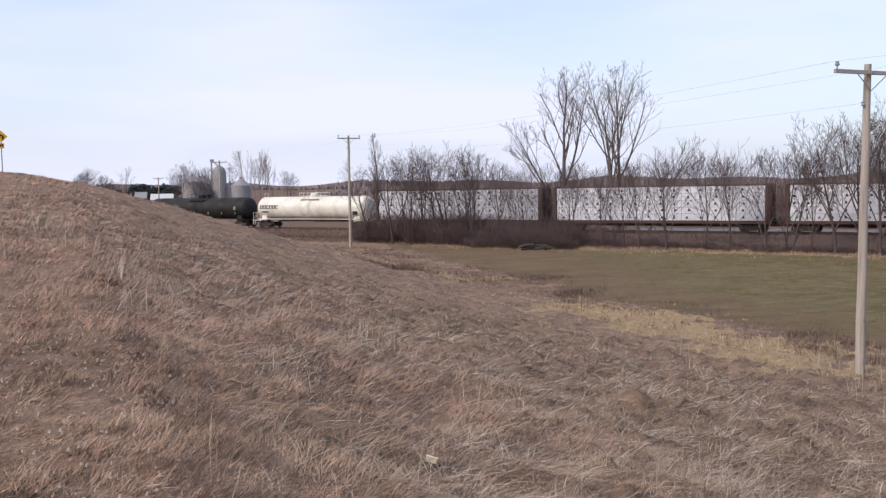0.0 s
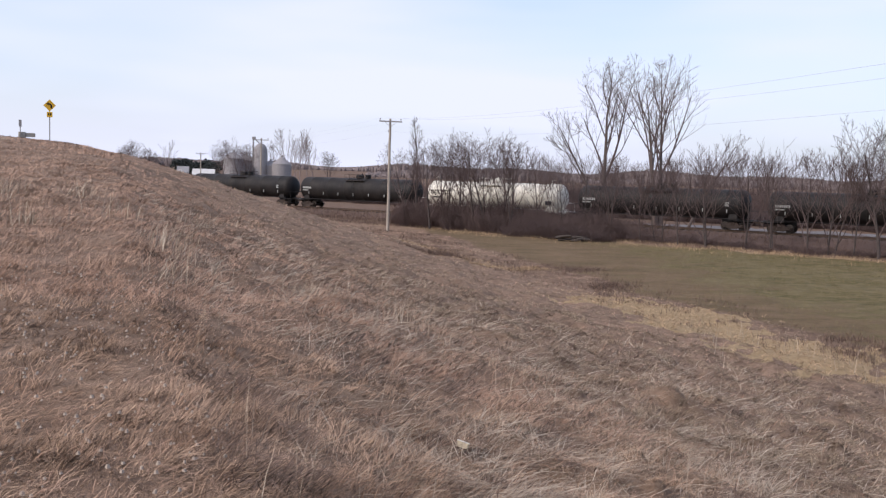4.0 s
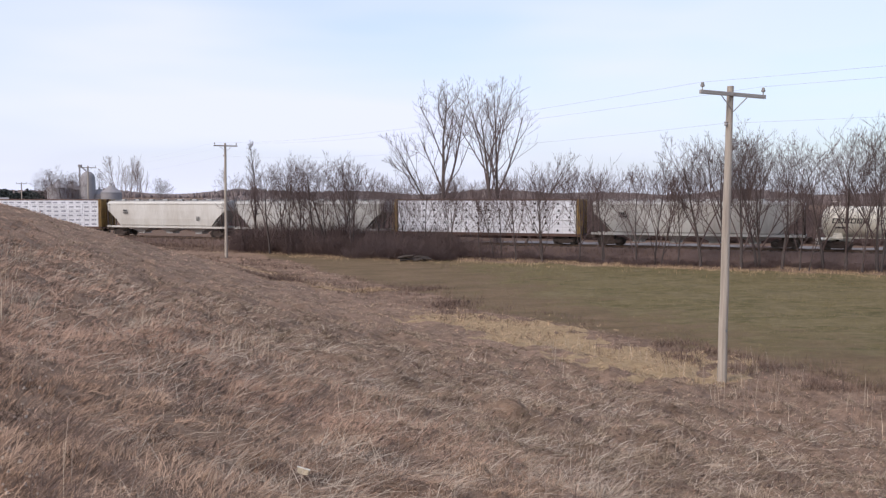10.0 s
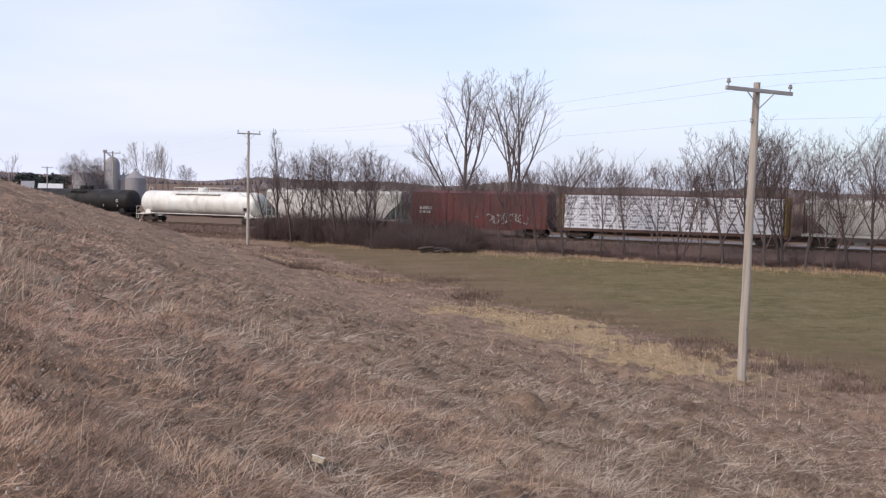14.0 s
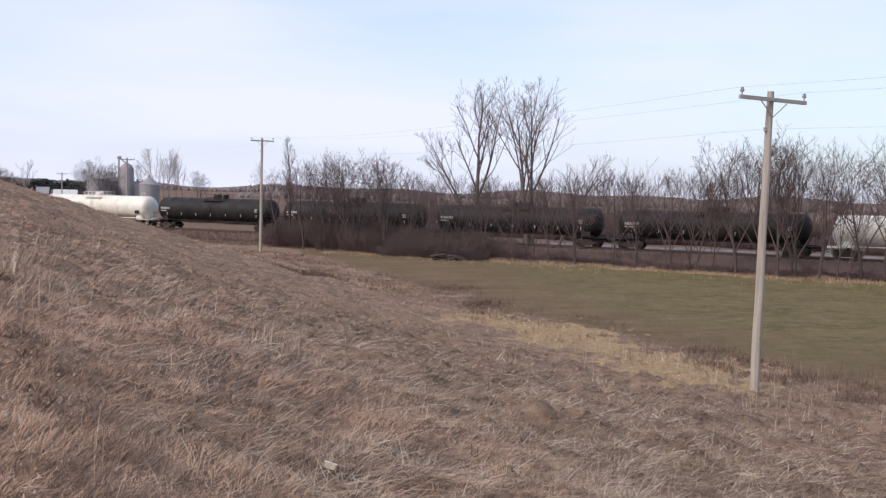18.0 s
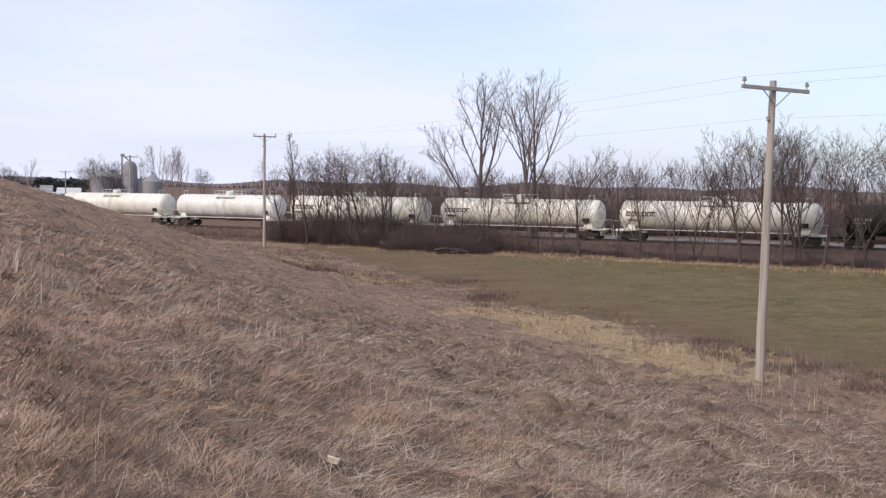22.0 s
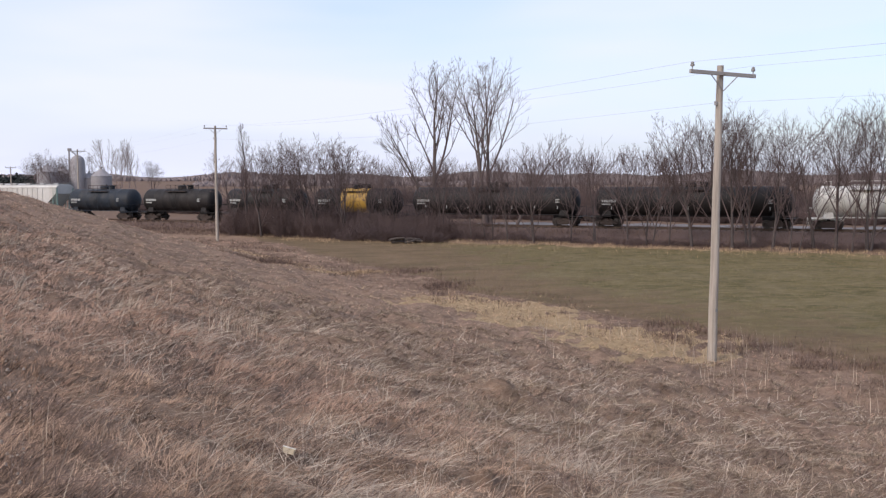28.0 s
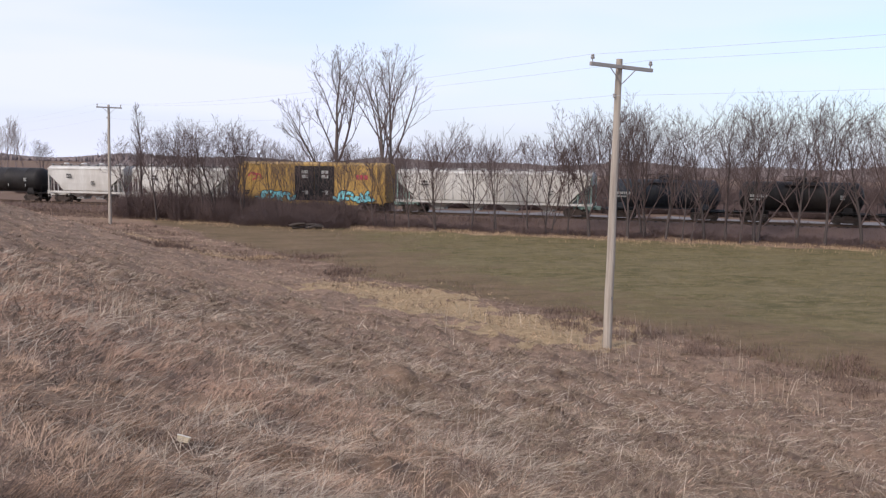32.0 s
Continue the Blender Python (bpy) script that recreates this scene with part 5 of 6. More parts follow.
def build_far():
    # woods along the horizon: uneven bands of small crowns
    g = np.random.RandomState(77)
    for ring, (r0, r1, h0, h1, n, a0, a1) in enumerate(((650, 900, 4.5, 7.5, 9000, -7, 50), (1300, 1900, 8, 14, 14000, -34, 52))):
        a, r = np.radians(g.uniform(a0, a1, n)), g.uniform(r0, r1, n)
        x, y = r * np.sin(a), r * np.cos(a)
        h = g.uniform(h0, h1, n) * (0.75 + 0.35 * np.sin(a * 37 + ring) * np.sin(a * 11))
        w = g.uniform(1.6, 3.8, n) * (1 + ring)
        z = land(x, y) if ring == 0 else np.zeros(n)
        rings = []
        for lev, k in ((0.0, 0.8), (0.5, 1.0), (0.85, 0.65), (1.0, 0.15)):
            t = np.arange(6)[None, :] * 1.047 + g.uniform(-0.3, 0.3, (n, 6))
            rings.append(np.stack([x[:, None] + w[:, None] / 2 * k * np.cos(t), y[:, None] + w[:, None] / 2 * k * np.sin(t), z[:, None] + h[:, None] * lev * g.uniform(0.88, 1.12, (n, 6)) - 0.5], -1))
        v = np.concatenate(rings, 1).reshape(-1, 3)
        face = np.array([(lev * 6 + i, lev * 6 + (i + 1) % 6, lev * 6 + 6 + (i + 1) % 6, lev * 6 + 6 + i) for lev in range(3) for i in range(6)])
        q = (np.arange(n)[:, None, None] * 24 + face[None]).reshape(-1, 4)
        me = quads_mesh("far_woods", v, q, WOODS, False)
        tagged(new("far_woods", me), "hazy brown leafless woods along the horizon", "woods", kind="stuff")
    # dark evergreens by the farm
    gg = random.Random(6)
    for k in range(20):
        f = Form()
        h = gg.uniform(6.8, 8.4) if k < 15 else gg.uniform(4.6, 6.0)
        for j in range(70):
            e, a, q = gg.uniform(-1, 1), gg.uniform(0, 6.283), gg.uniform(0.55, 1.0)
            w = math.sqrt(1 - e * e) * h * 0.34 * q
            cx, cy, cz, c = w * math.cos(a), w * math.sin(a), h * (0.56 + 0.40 * e * q), gg.uniform(0.3, 0.62)
            pts = [(cx + c * gg.uniform(0.8, 1.2) * i, cy + c * gg.uniform(0.8, 1.2) * k2, cz + c * 0.8 * l) for i, k2, l in ((1, 0, 0), (0, 1, 0), (-1, 0, 0), (0, -1, 0), (0, 0, 1), (0, 0, -1))]
            f.add(pts, [(0, 1, 4), (1, 2, 4), (2, 3, 4), (3, 0, 4), (1, 0, 5), (2, 1, 5), (3, 2, 5), (0, 3, 5)])
        x, y = polar((-18.2 + k * 0.16 if k < 15 else -19.4 + (k - 15) * 0.24) + gg.uniform(-0.06, 0.06), gg.uniform(325, 345))
        ob = thing("evergreen", pose(x, y, land1(x, y)), "dark evergreen by the farm", "tree", "evergreens by the farm")
        part("trunk", Form().tube([(0, 0, -0.3), (0, 0, h * 0.5)], [0.2, 0.12], 6), BARK, ob)
        part("crown", f, CONIFER, ob)


def build_farm():
    def bin_at(az, r, radius, wall, roof):
        x, y = polar(az, r)
        ob = thing("grain_bin", pose(x, y, land1(x, y)), "corrugated steel grain bin with a cone roof", "grain bin", "grain bins at the farm")
        prof = []
        k = 0
        z = 0.0
        while z < wall:
            prof.append((z, radius + (0.03 if k % 2 else 0.0)))
            z += 0.45
            k += 1
        prof.append((wall, radius))
        part("wall", Form().lathe_z(prof, 28), BIN_STEEL, ob, smooth=True)
        part("roof", Form().lathe_z([(wall - 0.02, radius + 0.15), (wall + roof * 0.92, radius * 0.1), (wall + roof, radius * 0.1), (wall + roof + 0.35, radius * 0.13), (wall + roof + 0.4, 0.02)], 28), BIN_STEEL, ob)
        part("door", Form().box((0, -radius - 0.02, 1.1), (0.9, 0.08, 1.9), 0.01), ROOF_GREY, ob)
        return ob
    bin_at(-14.9, 300, 3.3, 8.0, 2.3)
    bin_at(-14.15, 306, 2.9, 7.6, 2.1)
    bin_at(-12.75, 304, 3.0, 6.2, 1.8)
    bin_at(-12.1, 300, 3.0, 6.8, 2.4)
    x, y = polar(-13.35, 302)
    tower = thing("grain_elevator", pose(x, y, land1(x, y)), "tall round grain silo with a leg on top", "silo")
    part("silo", Form().lathe_z([(0, 2.1), (11.2, 2.1), (12.2, 1.7), (12.9, 0.9), (13.1, 0.1)], 22), BIN_STEEL, tower, smooth=True)
    leg = part("elevator_leg", Form().box((-2.35, 0, 7.2), (0.38, 0.6, 14.4), 0.03), BIN_STEEL, tower)
    part("leg_head", Form().box((-2.2, 0, 14.7), (1.1, 0.8, 0.8), 0.15), BIN_STEEL, leg)
    part("spout", Form().tube([(-2.1, 0, 14.6), (-0.2, 0, 12.9)], 0.18, 8), BIN_STEEL, leg)

    def shed(az, r, length, depth, wall, roof, paint, label, cover=ROOF_GREY):
        x, y = polar(az, r)
        ob = thing("farm_building", pose(x, y, land1(x, y), 0, 0, 12), label, "building", "farm buildings")
        a, b = length / 2, depth / 2
        part("wall", Form().box((0, 0, wall / 2), (length, depth, wall)), paint, ob)
        part("gable", Form().loft([[(-a, -b, wall), (-a, b, wall), (-a, 0, wall + roof)], [(a, -b, wall), (a, b, wall), (a, 0, wall + roof)]]), paint, ob)
        for s in (-1, 1):
            part("roof", Form().loft([[(-a - 0.3, s * (b + 0.35), wall - 0.2), (a + 0.3, s * (b + 0.35), wall - 0.2), (a + 0.3, 0, wall + roof + 0.1), (-a - 0.3, 0, wall + roof + 0.1)],
                                      [(-a - 0.3, s * (b + 0.35), wall - 0.05), (a + 0.3, s * (b + 0.35), wall - 0.05), (a + 0.3, 0, wall + roof + 0.25), (-a - 0.3, 0, wall + roof + 0.25)]]), cover, ob)
        part("door", Form().box((-a * 0.3, -b - 0.03, 1.4), (3.0, 0.08, 2.8), 0.01), ROOF_GREY, ob)
        for k in (0.2, 0.55):
            part("window", Form().box((a * k, -b - 0.03, 1.7), (1.0, 0.08, 1.0), 0.01), SIGN_BLACK, ob)
    shed(-16.62, 310, 6.4, 6, 2.8, 1.5, BARN_WHITE, "low white farm shed with a pale roof", BARN_WHITE)
    shed(-17.8, 315, 3.2, 4.5, 3.2, 1.7, BARN_WHITE, "small white farmhouse with a grey roof")


# ---- poles, wires, road furniture ----
POLES = []


def pole(az, r, top_el, turn, close, arm_length=2.44):
    x, y = polar(az, r)
    z0 = land1(x, y)
    h = EYE + r * math.tan(radians(top_el)) - z0
    ob = thing("utility_pole", pose(x, y, z0, 0, 0.7 if close else 0.0, turn), "weathered grey wooden utility pole with one crossarm", "utility pole", "line of utility poles")
    g = random.Random(int(r))
    n = 9
    part("pole", Form().tube([(g.uniform(-0.012, 0.012), g.uniform(-0.012, 0.012), -0.5 + k * (h + 0.5) / n) for k in range(n + 1)], [0.165 - 0.055 * k / n for k in range(n + 1)], 14), POLE_WOOD, ob, smooth=True)
    arm = part("crossarm", Form().box((0, -0.15, h - 0.28), (arm_length, 0.095, 0.125), 0.012), ARM_WOOD, ob)
    tip = arm_length / 2 - 0.1
    for s in (-1, 1):
        part("brace", Form().tube([(s * 0.6, -0.2, h - 0.33), (0, -0.17, h - 0.85)], 0.018, 5), POST_STEEL, arm)
        part("insulator", Form().lathe_z([(h - 0.22, 0.02), (h - 0.12, 0.02), (h - 0.12, 0.06), (h - 0.06, 0.075), (h - 0.04, 0.045), (h + 0.0, 0.06), (h + 0.03, 0.035), (h + 0.04, 0.01)], 10, s * tip, -0.15), INSULATOR, arm)
    part("bolt", Form().tube([(0, -0.23, h - 0.28), (0, 0.2, h - 0.28)], 0.02, 6), POST_STEEL, arm)
    part("spool_insulator", Form().lathe_z([(h - 1.32, 0.03), (h - 1.30, 0.06), (h - 1.25, 0.04), (h - 1.20, 0.06), (h - 1.18, 0.03)], 10, -0.17, -0.02), INSULATOR, ob)
    if close:
        part("tag", Form().box((0, -0.155, 1.7), (0.07, 0.02, 0.1)), GALV, ob)
    c, s = math.cos(radians(turn)), math.sin(radians(turn))
    POLES.append([(x + a * c - b * s, y + a * s + b * c, z0 + k) for a, b, k in ((-tip, -0.15, h + 0.03), (tip, -0.15, h + 0.03), (-0.2, -0.02, h - 1.25))])


def build_poles():
    for az, r, el, turn in ((24.02, 33, 6.2, 20), (-5.68, 96, 2.95, 19), (-13.33, 158, 1.53, 22), (-16.81, 240, 0.57, 24)):
        pole(az, r, el, turn, r < 50, 2.9 if r < 50 else 2.35)
    x, y = polar(112, 41)
    POLES.insert(0, [(x - 1.0, y - 0.4, 10.4), (x + 1.0, y + 0.4, 10.4), (x, y, 9.1)])
    for a, b in zip(POLES, POLES[1:]):
        for k in range(3):
            p, q = Vector(a[k]), Vector(b[k])
            sag = 0.0085 * (q - p).length
            pts = [p.lerp(q, t) - Vector((0, 0, 4 * sag * t * (1 - t))) for t in np.linspace(0, 1, 15)]
            f = Form().tube(pts, 0.0045 if p.length < 60 or q.length < 60 else 0.003, 5)
            me = f.mesh("power_line", True)
            me.materials.append(WIRE)
            tagged(new("power_line", me), "thin sagging overhead wire", "wire", "wires of the pole line")


def build_roadside():
    x, y = polar(-25.04, 75)
    z0 = land1(x, y)
    sign = thing("curve_sign", pose(x, y, z0, 0, 0, 25), "yellow diamond warning sign with a left-curve arrow", "road sign")
    post = EYE + 75 * math.tan(radians(2.9))
    zc = post - z0
    part("post", Form().box((0, 0, zc / 2), (0.07, 0.05, zc + 0.6)), POST_STEEL, sign)
    part("diamond", Form().slab([(0, zc - 0.43), (0.43, zc), (0, zc + 0.43), (-0.43, zc)], -0.055, -0.04), SIGN_YELLOW, sign)
    f = Form()
    pts = [(0.12, -0.22), (0.12, -0.02), (0.06, 0.08), (-0.06, 0.11)]
    for (a, b), (c, d) in zip(pts, pts[1:]):
        l = math.hypot(c - a, d - b)
        px, pz = -(d - b) / l * 0.055, (c - a) / l * 0.055
        f.slab([(a + px, zc + b + pz), (c + px, zc + d + pz), (c - px, zc + d - pz), (a - px, zc + b - pz)], -0.064, -0.057)
    f.slab([(-0.06, zc + 0.22), (-0.06, zc + 0.0), (-0.23, zc + 0.12)], -0.064, -0.057)
    part("arrow", f, SIGN_BLACK, sign)
    plate = part("speed_plate", Form().box((0, -0.048, zc - 0.66), (0.38, 0.015, 0.38), 0.005), SIGN_YELLOW, sign)
    part("numerals", Form().box((-0.07, -0.058, zc - 0.64), (0.08, 0.006, 0.18)).box((0.07, -0.058, zc - 0.64), (0.08, 0.006, 0.18)), SIGN_BLACK, plate)
    # the end of the bridge rail
    x, y = polar(-26.45, 77)
    rail = thing("bridge_rail_end", pose(x, y, land1(x, y), 0, 0, 22), "low concrete end block with a striped marker post", "barrier")
    part("end_block", Form().box((0, 0, 0.24), (0.5, 0.5, 0.46), 0.06), CONCRETE, rail)
    part("beam", Form().box((0.55, 0, 0.26), (0.7, 0.25, 0.3), 0.06), CONCRETE, rail)
    part("marker_post", Form().box((-0.1, -0.3, 0.65), (0.06, 0.05, 1.3)), POST_STEEL, rail)
    part("marker_plate", Form().box((-0.1, -0.33, 1.1), (0.2, 0.015, 0.5), 0.004), ROOF_GREY, rail)
    # a crumpled scrap in the grass
    r = 4.0
    while EYE - r * math.tan(radians(16.45)) > land1(*polar(-0.95, r)) + 0.10:
        r += 0.02
    x, y = polar(-0.95, r)
    cup = thing("paper_cup", pose(x, y, land1(x, y) + 0.075, 8, 10, -14), "crushed cream paper cup lying in dry grass", "litter")
    body = [[(-0.050, 0.010, -0.020), (0.046, 0.004, -0.024), (0.050, 0.018, 0.012), (-0.047, 0.020, 0.016)], [(-0.040, -0.022, -0.018), (0.038, -0.020, -0.022), (0.042, -0.004, 0.006), (-0.036, -0.002, 0.012)]]
    part("cup_wall", Form().loft(body), CUP_PAPER, cup)
    part("rim", Form().tube([(-0.048, 0.012, 0.016), (-0.014, 0.004, 0.019), (0.020, 0.007, 0.014), (0.050, 0.010, 0.012)], 0.005, 6), PAPER, cup, "white rolled rim")


# ---- grasses ----
def blades(name, x, y, length, width, lean, head, material, label, lift=0.0, category="grass", bend=0.6):
    """One bent blade at every place: leaning by lean radians towards the bearing head."""
    n = len(x)
    z = land(x, y) - 0.01 + lift
    g = np.random.RandomState(n % 1000)
    dx, dy = np.sin(head), np.cos(head)
    tx, ty = np.cos(head), -np.sin(head)
    turn = g.uniform(-1.2, 1.2, n)
    wx, wy = np.cos(turn) * tx + np.sin(turn) * dx, np.cos(turn) * ty + np.sin(turn) * dy
    l1 = length * 0.5
    a1, a2 = lean * (1 - bend * 0.5), np.minimum(lean * (1 + bend * 0.5), 1.75)
    p0 = np.stack([x, y, z], 1)
    p1 = p0 + np.stack([dx * np.sin(a1) * l1, dy * np.sin(a1) * l1, np.cos(a1) * l1], 1)
    p2 = p1 + np.stack([dx * np.sin(a2) * l1, dy * np.sin(a2) * l1, np.cos(a2) * l1], 1)
    p2[:, 2] = np.maximum(p2[:, 2], land(p2[:, 0], p2[:, 1]) + 0.01)
    side = np.stack([wx, wy, g.uniform(-0.5, 0.5, n)], 1) * (width / 2)[:, None]
    v = np.stack([p0 - side, p0 + side, p1 + side * 0.85, p1 - side * 0.85, p2 + side * 0.25, p2 - side * 0.25], 1).reshape(-1, 3)
    k = np.arange(n)[:, None] * 6
    q = np.concatenate([k + np.array([[0, 1, 2, 3]]), k + np.array([[3, 2, 4, 5]])], 1).reshape(-1, 4)
    me = quads_mesh(name, v, q, material, True)
    return tagged(new(name, me), label, category, kind="stuff")


def scatter(seed, n, r0, r1, a0, a1, power=1.0):
    g = np.random.RandomState(seed)
    r = np.sqrt(g.uniform(r0 ** 2, r1 ** 2, n)) if power == 1.0 else r0 * (r1 / r0) ** g.uniform(0, 1, n)
    a = np.radians(g.uniform(a0, a1, n))
    return r * np.sin(a), r * np.cos(a), r, g


def tufts(seed, count, r0, r1, per, size, wide):
    """Tufts of dry grass: the blades of one tuft lie over to one side, and lap over the next."""
    x, y, r, g = scatter(seed, count, r0, r1, -40, 47, 0.5)
    u, w = road_uw(x, y)
    field, straw, scrub, shoulder, lush = zones(x, y)
    keep = (g.uniform(0, 1, count) < np.clip(1 - field * 1.2 - 0.9 * straw, 0, 1)) & (g.uniform(0, 1, count) < 1 - 0.75 * shoulder) & (off_track(x, y) > 9) & (w > -14)
    x, y, r, w = x[keep], y[keep], r[keep], w[keep]
    m = len(x)
    flat = np.clip((w - 2.5) / 5, 0, 1)
    # along the bank's edge the grass leans downhill; lower down it lies every way
    head = 1.15 + 1.1 * wave(x, y, 53, 3.2) + g.normal(0, 0.8 + 0.2 * flat, m) + np.where(g.uniform(0, 1, m) < 0.45 * flat, 3.1, 0.0)
    lean = np.clip(1.12 + 0.28 * flat + 0.22 * wave(x, y, 54, 1.3) + g.normal(0, 0.16, m), 0.3, 1.5)
    long = g.uniform(*size, m) * (0.85 + 0.3 * wave(x, y, 52, 1.6)) * (0.78 + 0.45 * flat)
    girth = g.uniform(0.5, 1.3, m) * wide
    k = np.repeat(np.arange(m), per)
    n = len(k)
    ang, off = g.uniform(0, 6.28, n), np.sqrt(g.uniform(0, 1, n)) * girth[k]
    bx, by = x[k] + off * np.cos(ang), y[k] + off * np.sin(ang)
    heads = head[k] + g.normal(0, 0.62, n)
    leans = np.clip(lean[k] + g.normal(0, 0.2, n), 0.05, 1.53)
    length = long[k] * g.uniform(0.55, 1.25, n)
    width = np.maximum(0.0034, r[k] * (0.00054 if r1 < 12 else 0.00044)) * g.uniform(0.5, 1.4, n)
    low = flat[k] + g.uniform(-0.4, 0.4, n) > 0.5
    for pick, material, text in ((~low, GRASS if r1 < 12 else MID_GRASS, "tufts of tan-brown dry grass matted on the bank"), (low, SLOPE_GRASS, "coarse grey-tan dry grass lying down the slope")):
        blades("dry_grass", bx[pick], by[pick], length[pick], width[pick], leans[pick], heads[pick], material, text, bend=0.3)


def build_grass():
    tufts(1, 6400, 2.4, 9.0, 30, (0.08, 0.22), 0.11)
    tufts(2, 11000, 9.0, 34.0, 22, (0.10, 0.25), 0.22)
    tufts(6, 6500, 34.0, 85.0, 12, (0.12, 0.28), 0.5)
    # thin short grass between the tufts and on the far bank
    for seed, n, r0, r1, size in ((3, 60000, 3, 36, (0.06, 0.17)), (4, 70000, 34, 98, (0.08, 0.2))):
        x, y, r, g = scatter(seed, n, r0, r1, -40, 47, 0.5 if seed == 3 else 1.0)
        u, w = road_uw(x, y)
        field, straw, scrub, shoulder, lush = zones(x, y)
        keep = (g.uniform(0, 1, n) < np.clip(1 - field * 1.2 - 0.9 * straw, 0, 1)) & (g.uniform(0, 1, n) < 1 - 0.8 * shoulder) & (off_track(x, y) > 9) & (w > -14) & (wave(x, y, 51, 2.2) + 0.7 * wave(x, y, 52, 0.8) + g.normal(0, 0.5, n) > -0.35)
        x, y, r, w = x[keep], y[keep], r[keep], w[keep]
        m = len(x)
        head = 1.2 + 1.4 * wave(x, y, 53, 2.2) + g.normal(0, 1.0, m)
        lean = np.clip(1.22 + 0.2 * wave(x, y, 54, 1.3) + g.normal(0, 0.25, m), 0.05, 1.55)
        blades("short_dry_grass", x, y, g.uniform(*size, m), np.maximum(0.004, r * (0.0006 if seed == 3 else 0.00042)) * g.uniform(0.5, 1.5, m), lean, head, MID_GRASS if seed == 3 else FAR_GRASS, "short matted tan-brown dry grass on the bank", bend=0.35)
    # long pale strands lying crosswise on the mat
    x, y, r, g = scatter(7, 64000, 3.0, 26, -38, 46, 0.5)
    field, straw, scrub, shoulder, lush = zones(x, y)
    u, w = road_uw(x, y)
    keep = (w > 1.0) & (straw < 0.4) & (field < 0.3) & (wave(x, y, 56, 3.0) + g.normal(0, 0.5, len(x)) > 0.05)
    x, y, r, w = x[keep], y[keep], r[keep], w[keep]
    m = len(x)
    blades("matted_strands", x, y, g.uniform(0.14, 0.48, m), np.maximum(0.0032, r * 0.00052) * g.uniform(0.6, 1.3, m), np.clip(g.normal(1.38, 0.14, m), 0.8, 1.56), 1.5 + 1.3 * wave(x, y, 57, 1.4) + g.normal(0, 0.8, m), STALK, "long pale strands lying crosswise on matted grass", lift=0.03, bend=0.12)
    # dark thatch in patches down the slope; its colour also imitates shaded gaps
    x, y, r, g = scatter(8, 90000, 3.0, 32, -36, 46, 0.5)
    field, straw, scrub, shoulder, lush = zones(x, y)
    u, w = road_uw(x, y)
    keep = (w > 0.5) & (straw < 0.3) & (field < 0.3) & (wave(x, y, 58, 1.7) + 0.7 * wave(x, y, 59, 0.6) + g.normal(0, 0.25, len(x)) > 0.42 - 0.42 * step(4, 10, w))
    x, y, r, w = x[keep], y[keep], r[keep], w[keep]
    m = len(x)
    blades("dark_thatch", x, y, g.uniform(0.10, 0.30, m), np.maximum(0.004, r * 0.0006) * g.uniform(0.6, 1.4, m), np.clip(g.normal(1.34, 0.16, m), 0.7, 1.56), 1.6 + 1.2 * wave(x, y, 57, 1.4) + g.normal(0, 0.7, m), WEED, "dark brown matted thatch in the dry grass", lift=0.04)
    # upright pale stalks standing out of the mat
    x, y, r, g = scatter(11, 1000, 3.6, 30, -40, 46, 0.5)
    field, straw, scrub, shoulder, lush = zones(x, y)
    u, w = road_uw(x, y)
    keep = (field < 0.4) & (w > 0.6) & (wave(x, y, 61, 4.0) > -0.35)
    x, y, r = x[keep], y[keep], r[keep]
    m = len(x)
    blades("pale_stalks", x, y, g.uniform(0.18, 0.5, m), np.maximum(0.0035, r * 0.0005), np.abs(g.normal(0.35, 0.25, m)), 1.3 + g.normal(0, 0.7, m), STALK, "upright pale dead grass stalks")
    # tall pale tussocks on the bank
    gg = np.random.RandomState(14)
    cx, cy, cr, _ = scatter(15, 16, 9, 22, -32, -4)
    xs, ys = [], []
    for a, b, c in zip(cx, cy, cr):
        k = 45
        xs.append(a + gg.normal(0, 0.16 + 0.004 * c, k))
        ys.append(b + gg.normal(0, 0.16 + 0.004 * c, k))
    x, y = np.concatenate(xs), np.concatenate(ys)
    m = len(x)
    blades("grass_tussocks", x, y, gg.uniform(0.25, 0.5, m), np.maximum(0.004, np.hypot(x, y) * 0.0005), np.abs(gg.normal(0.55, 0.3, m)), 1.3 + gg.normal(0, 0.9, m), STALK, "taller pale tussocks of dry grass")
    # rank pale stems past the pole
    x, y, r, g = scatter(17, 700, 24, 40, 14, 46)
    u, w = road_uw(x, y)
    keep = (w > 18) & (w < 27) & (wave(x, y, 62, 6.0) > 0.1)
    x, y, r = x[keep], y[keep], r[keep]
    m = len(x)
    blades("weed_stems", x, y, g.uniform(0.5, 1.15, m), np.full(m, 0.013), np.abs(g.normal(0.22, 0.2, m)), g.uniform(0, 6.28, m), STALK, "scattered tall pale weed stems near the pole", category="weeds", bend=0.9)
    # loose stones washed off the road
    g = np.random.RandomState(71)
    v, q, c = [], [], 0
    for _ in range(900):
        a, r = radians(g.uniform(-39, -15)), g.uniform(3.2, 11.0)
        x, y, k = r * math.sin(a), r * math.cos(a), g.uniform(0.005, 0.015)
        z = land1(x, y) + 0.045
        ring = [(x + k * g.uniform(0.7, 1.2) * math.cos(t * 1.2566), y + k * g.uniform(0.7, 1.2) * math.sin(t * 1.2566)) for t in range(5)]
        v += [(p, s, z - k * 0.6) for p, s in ring] + [(x + (p - x) * 0.55, y + (s - y) * 0.55, z + k * g.uniform(0.3, 0.7)) for p, s in ring]
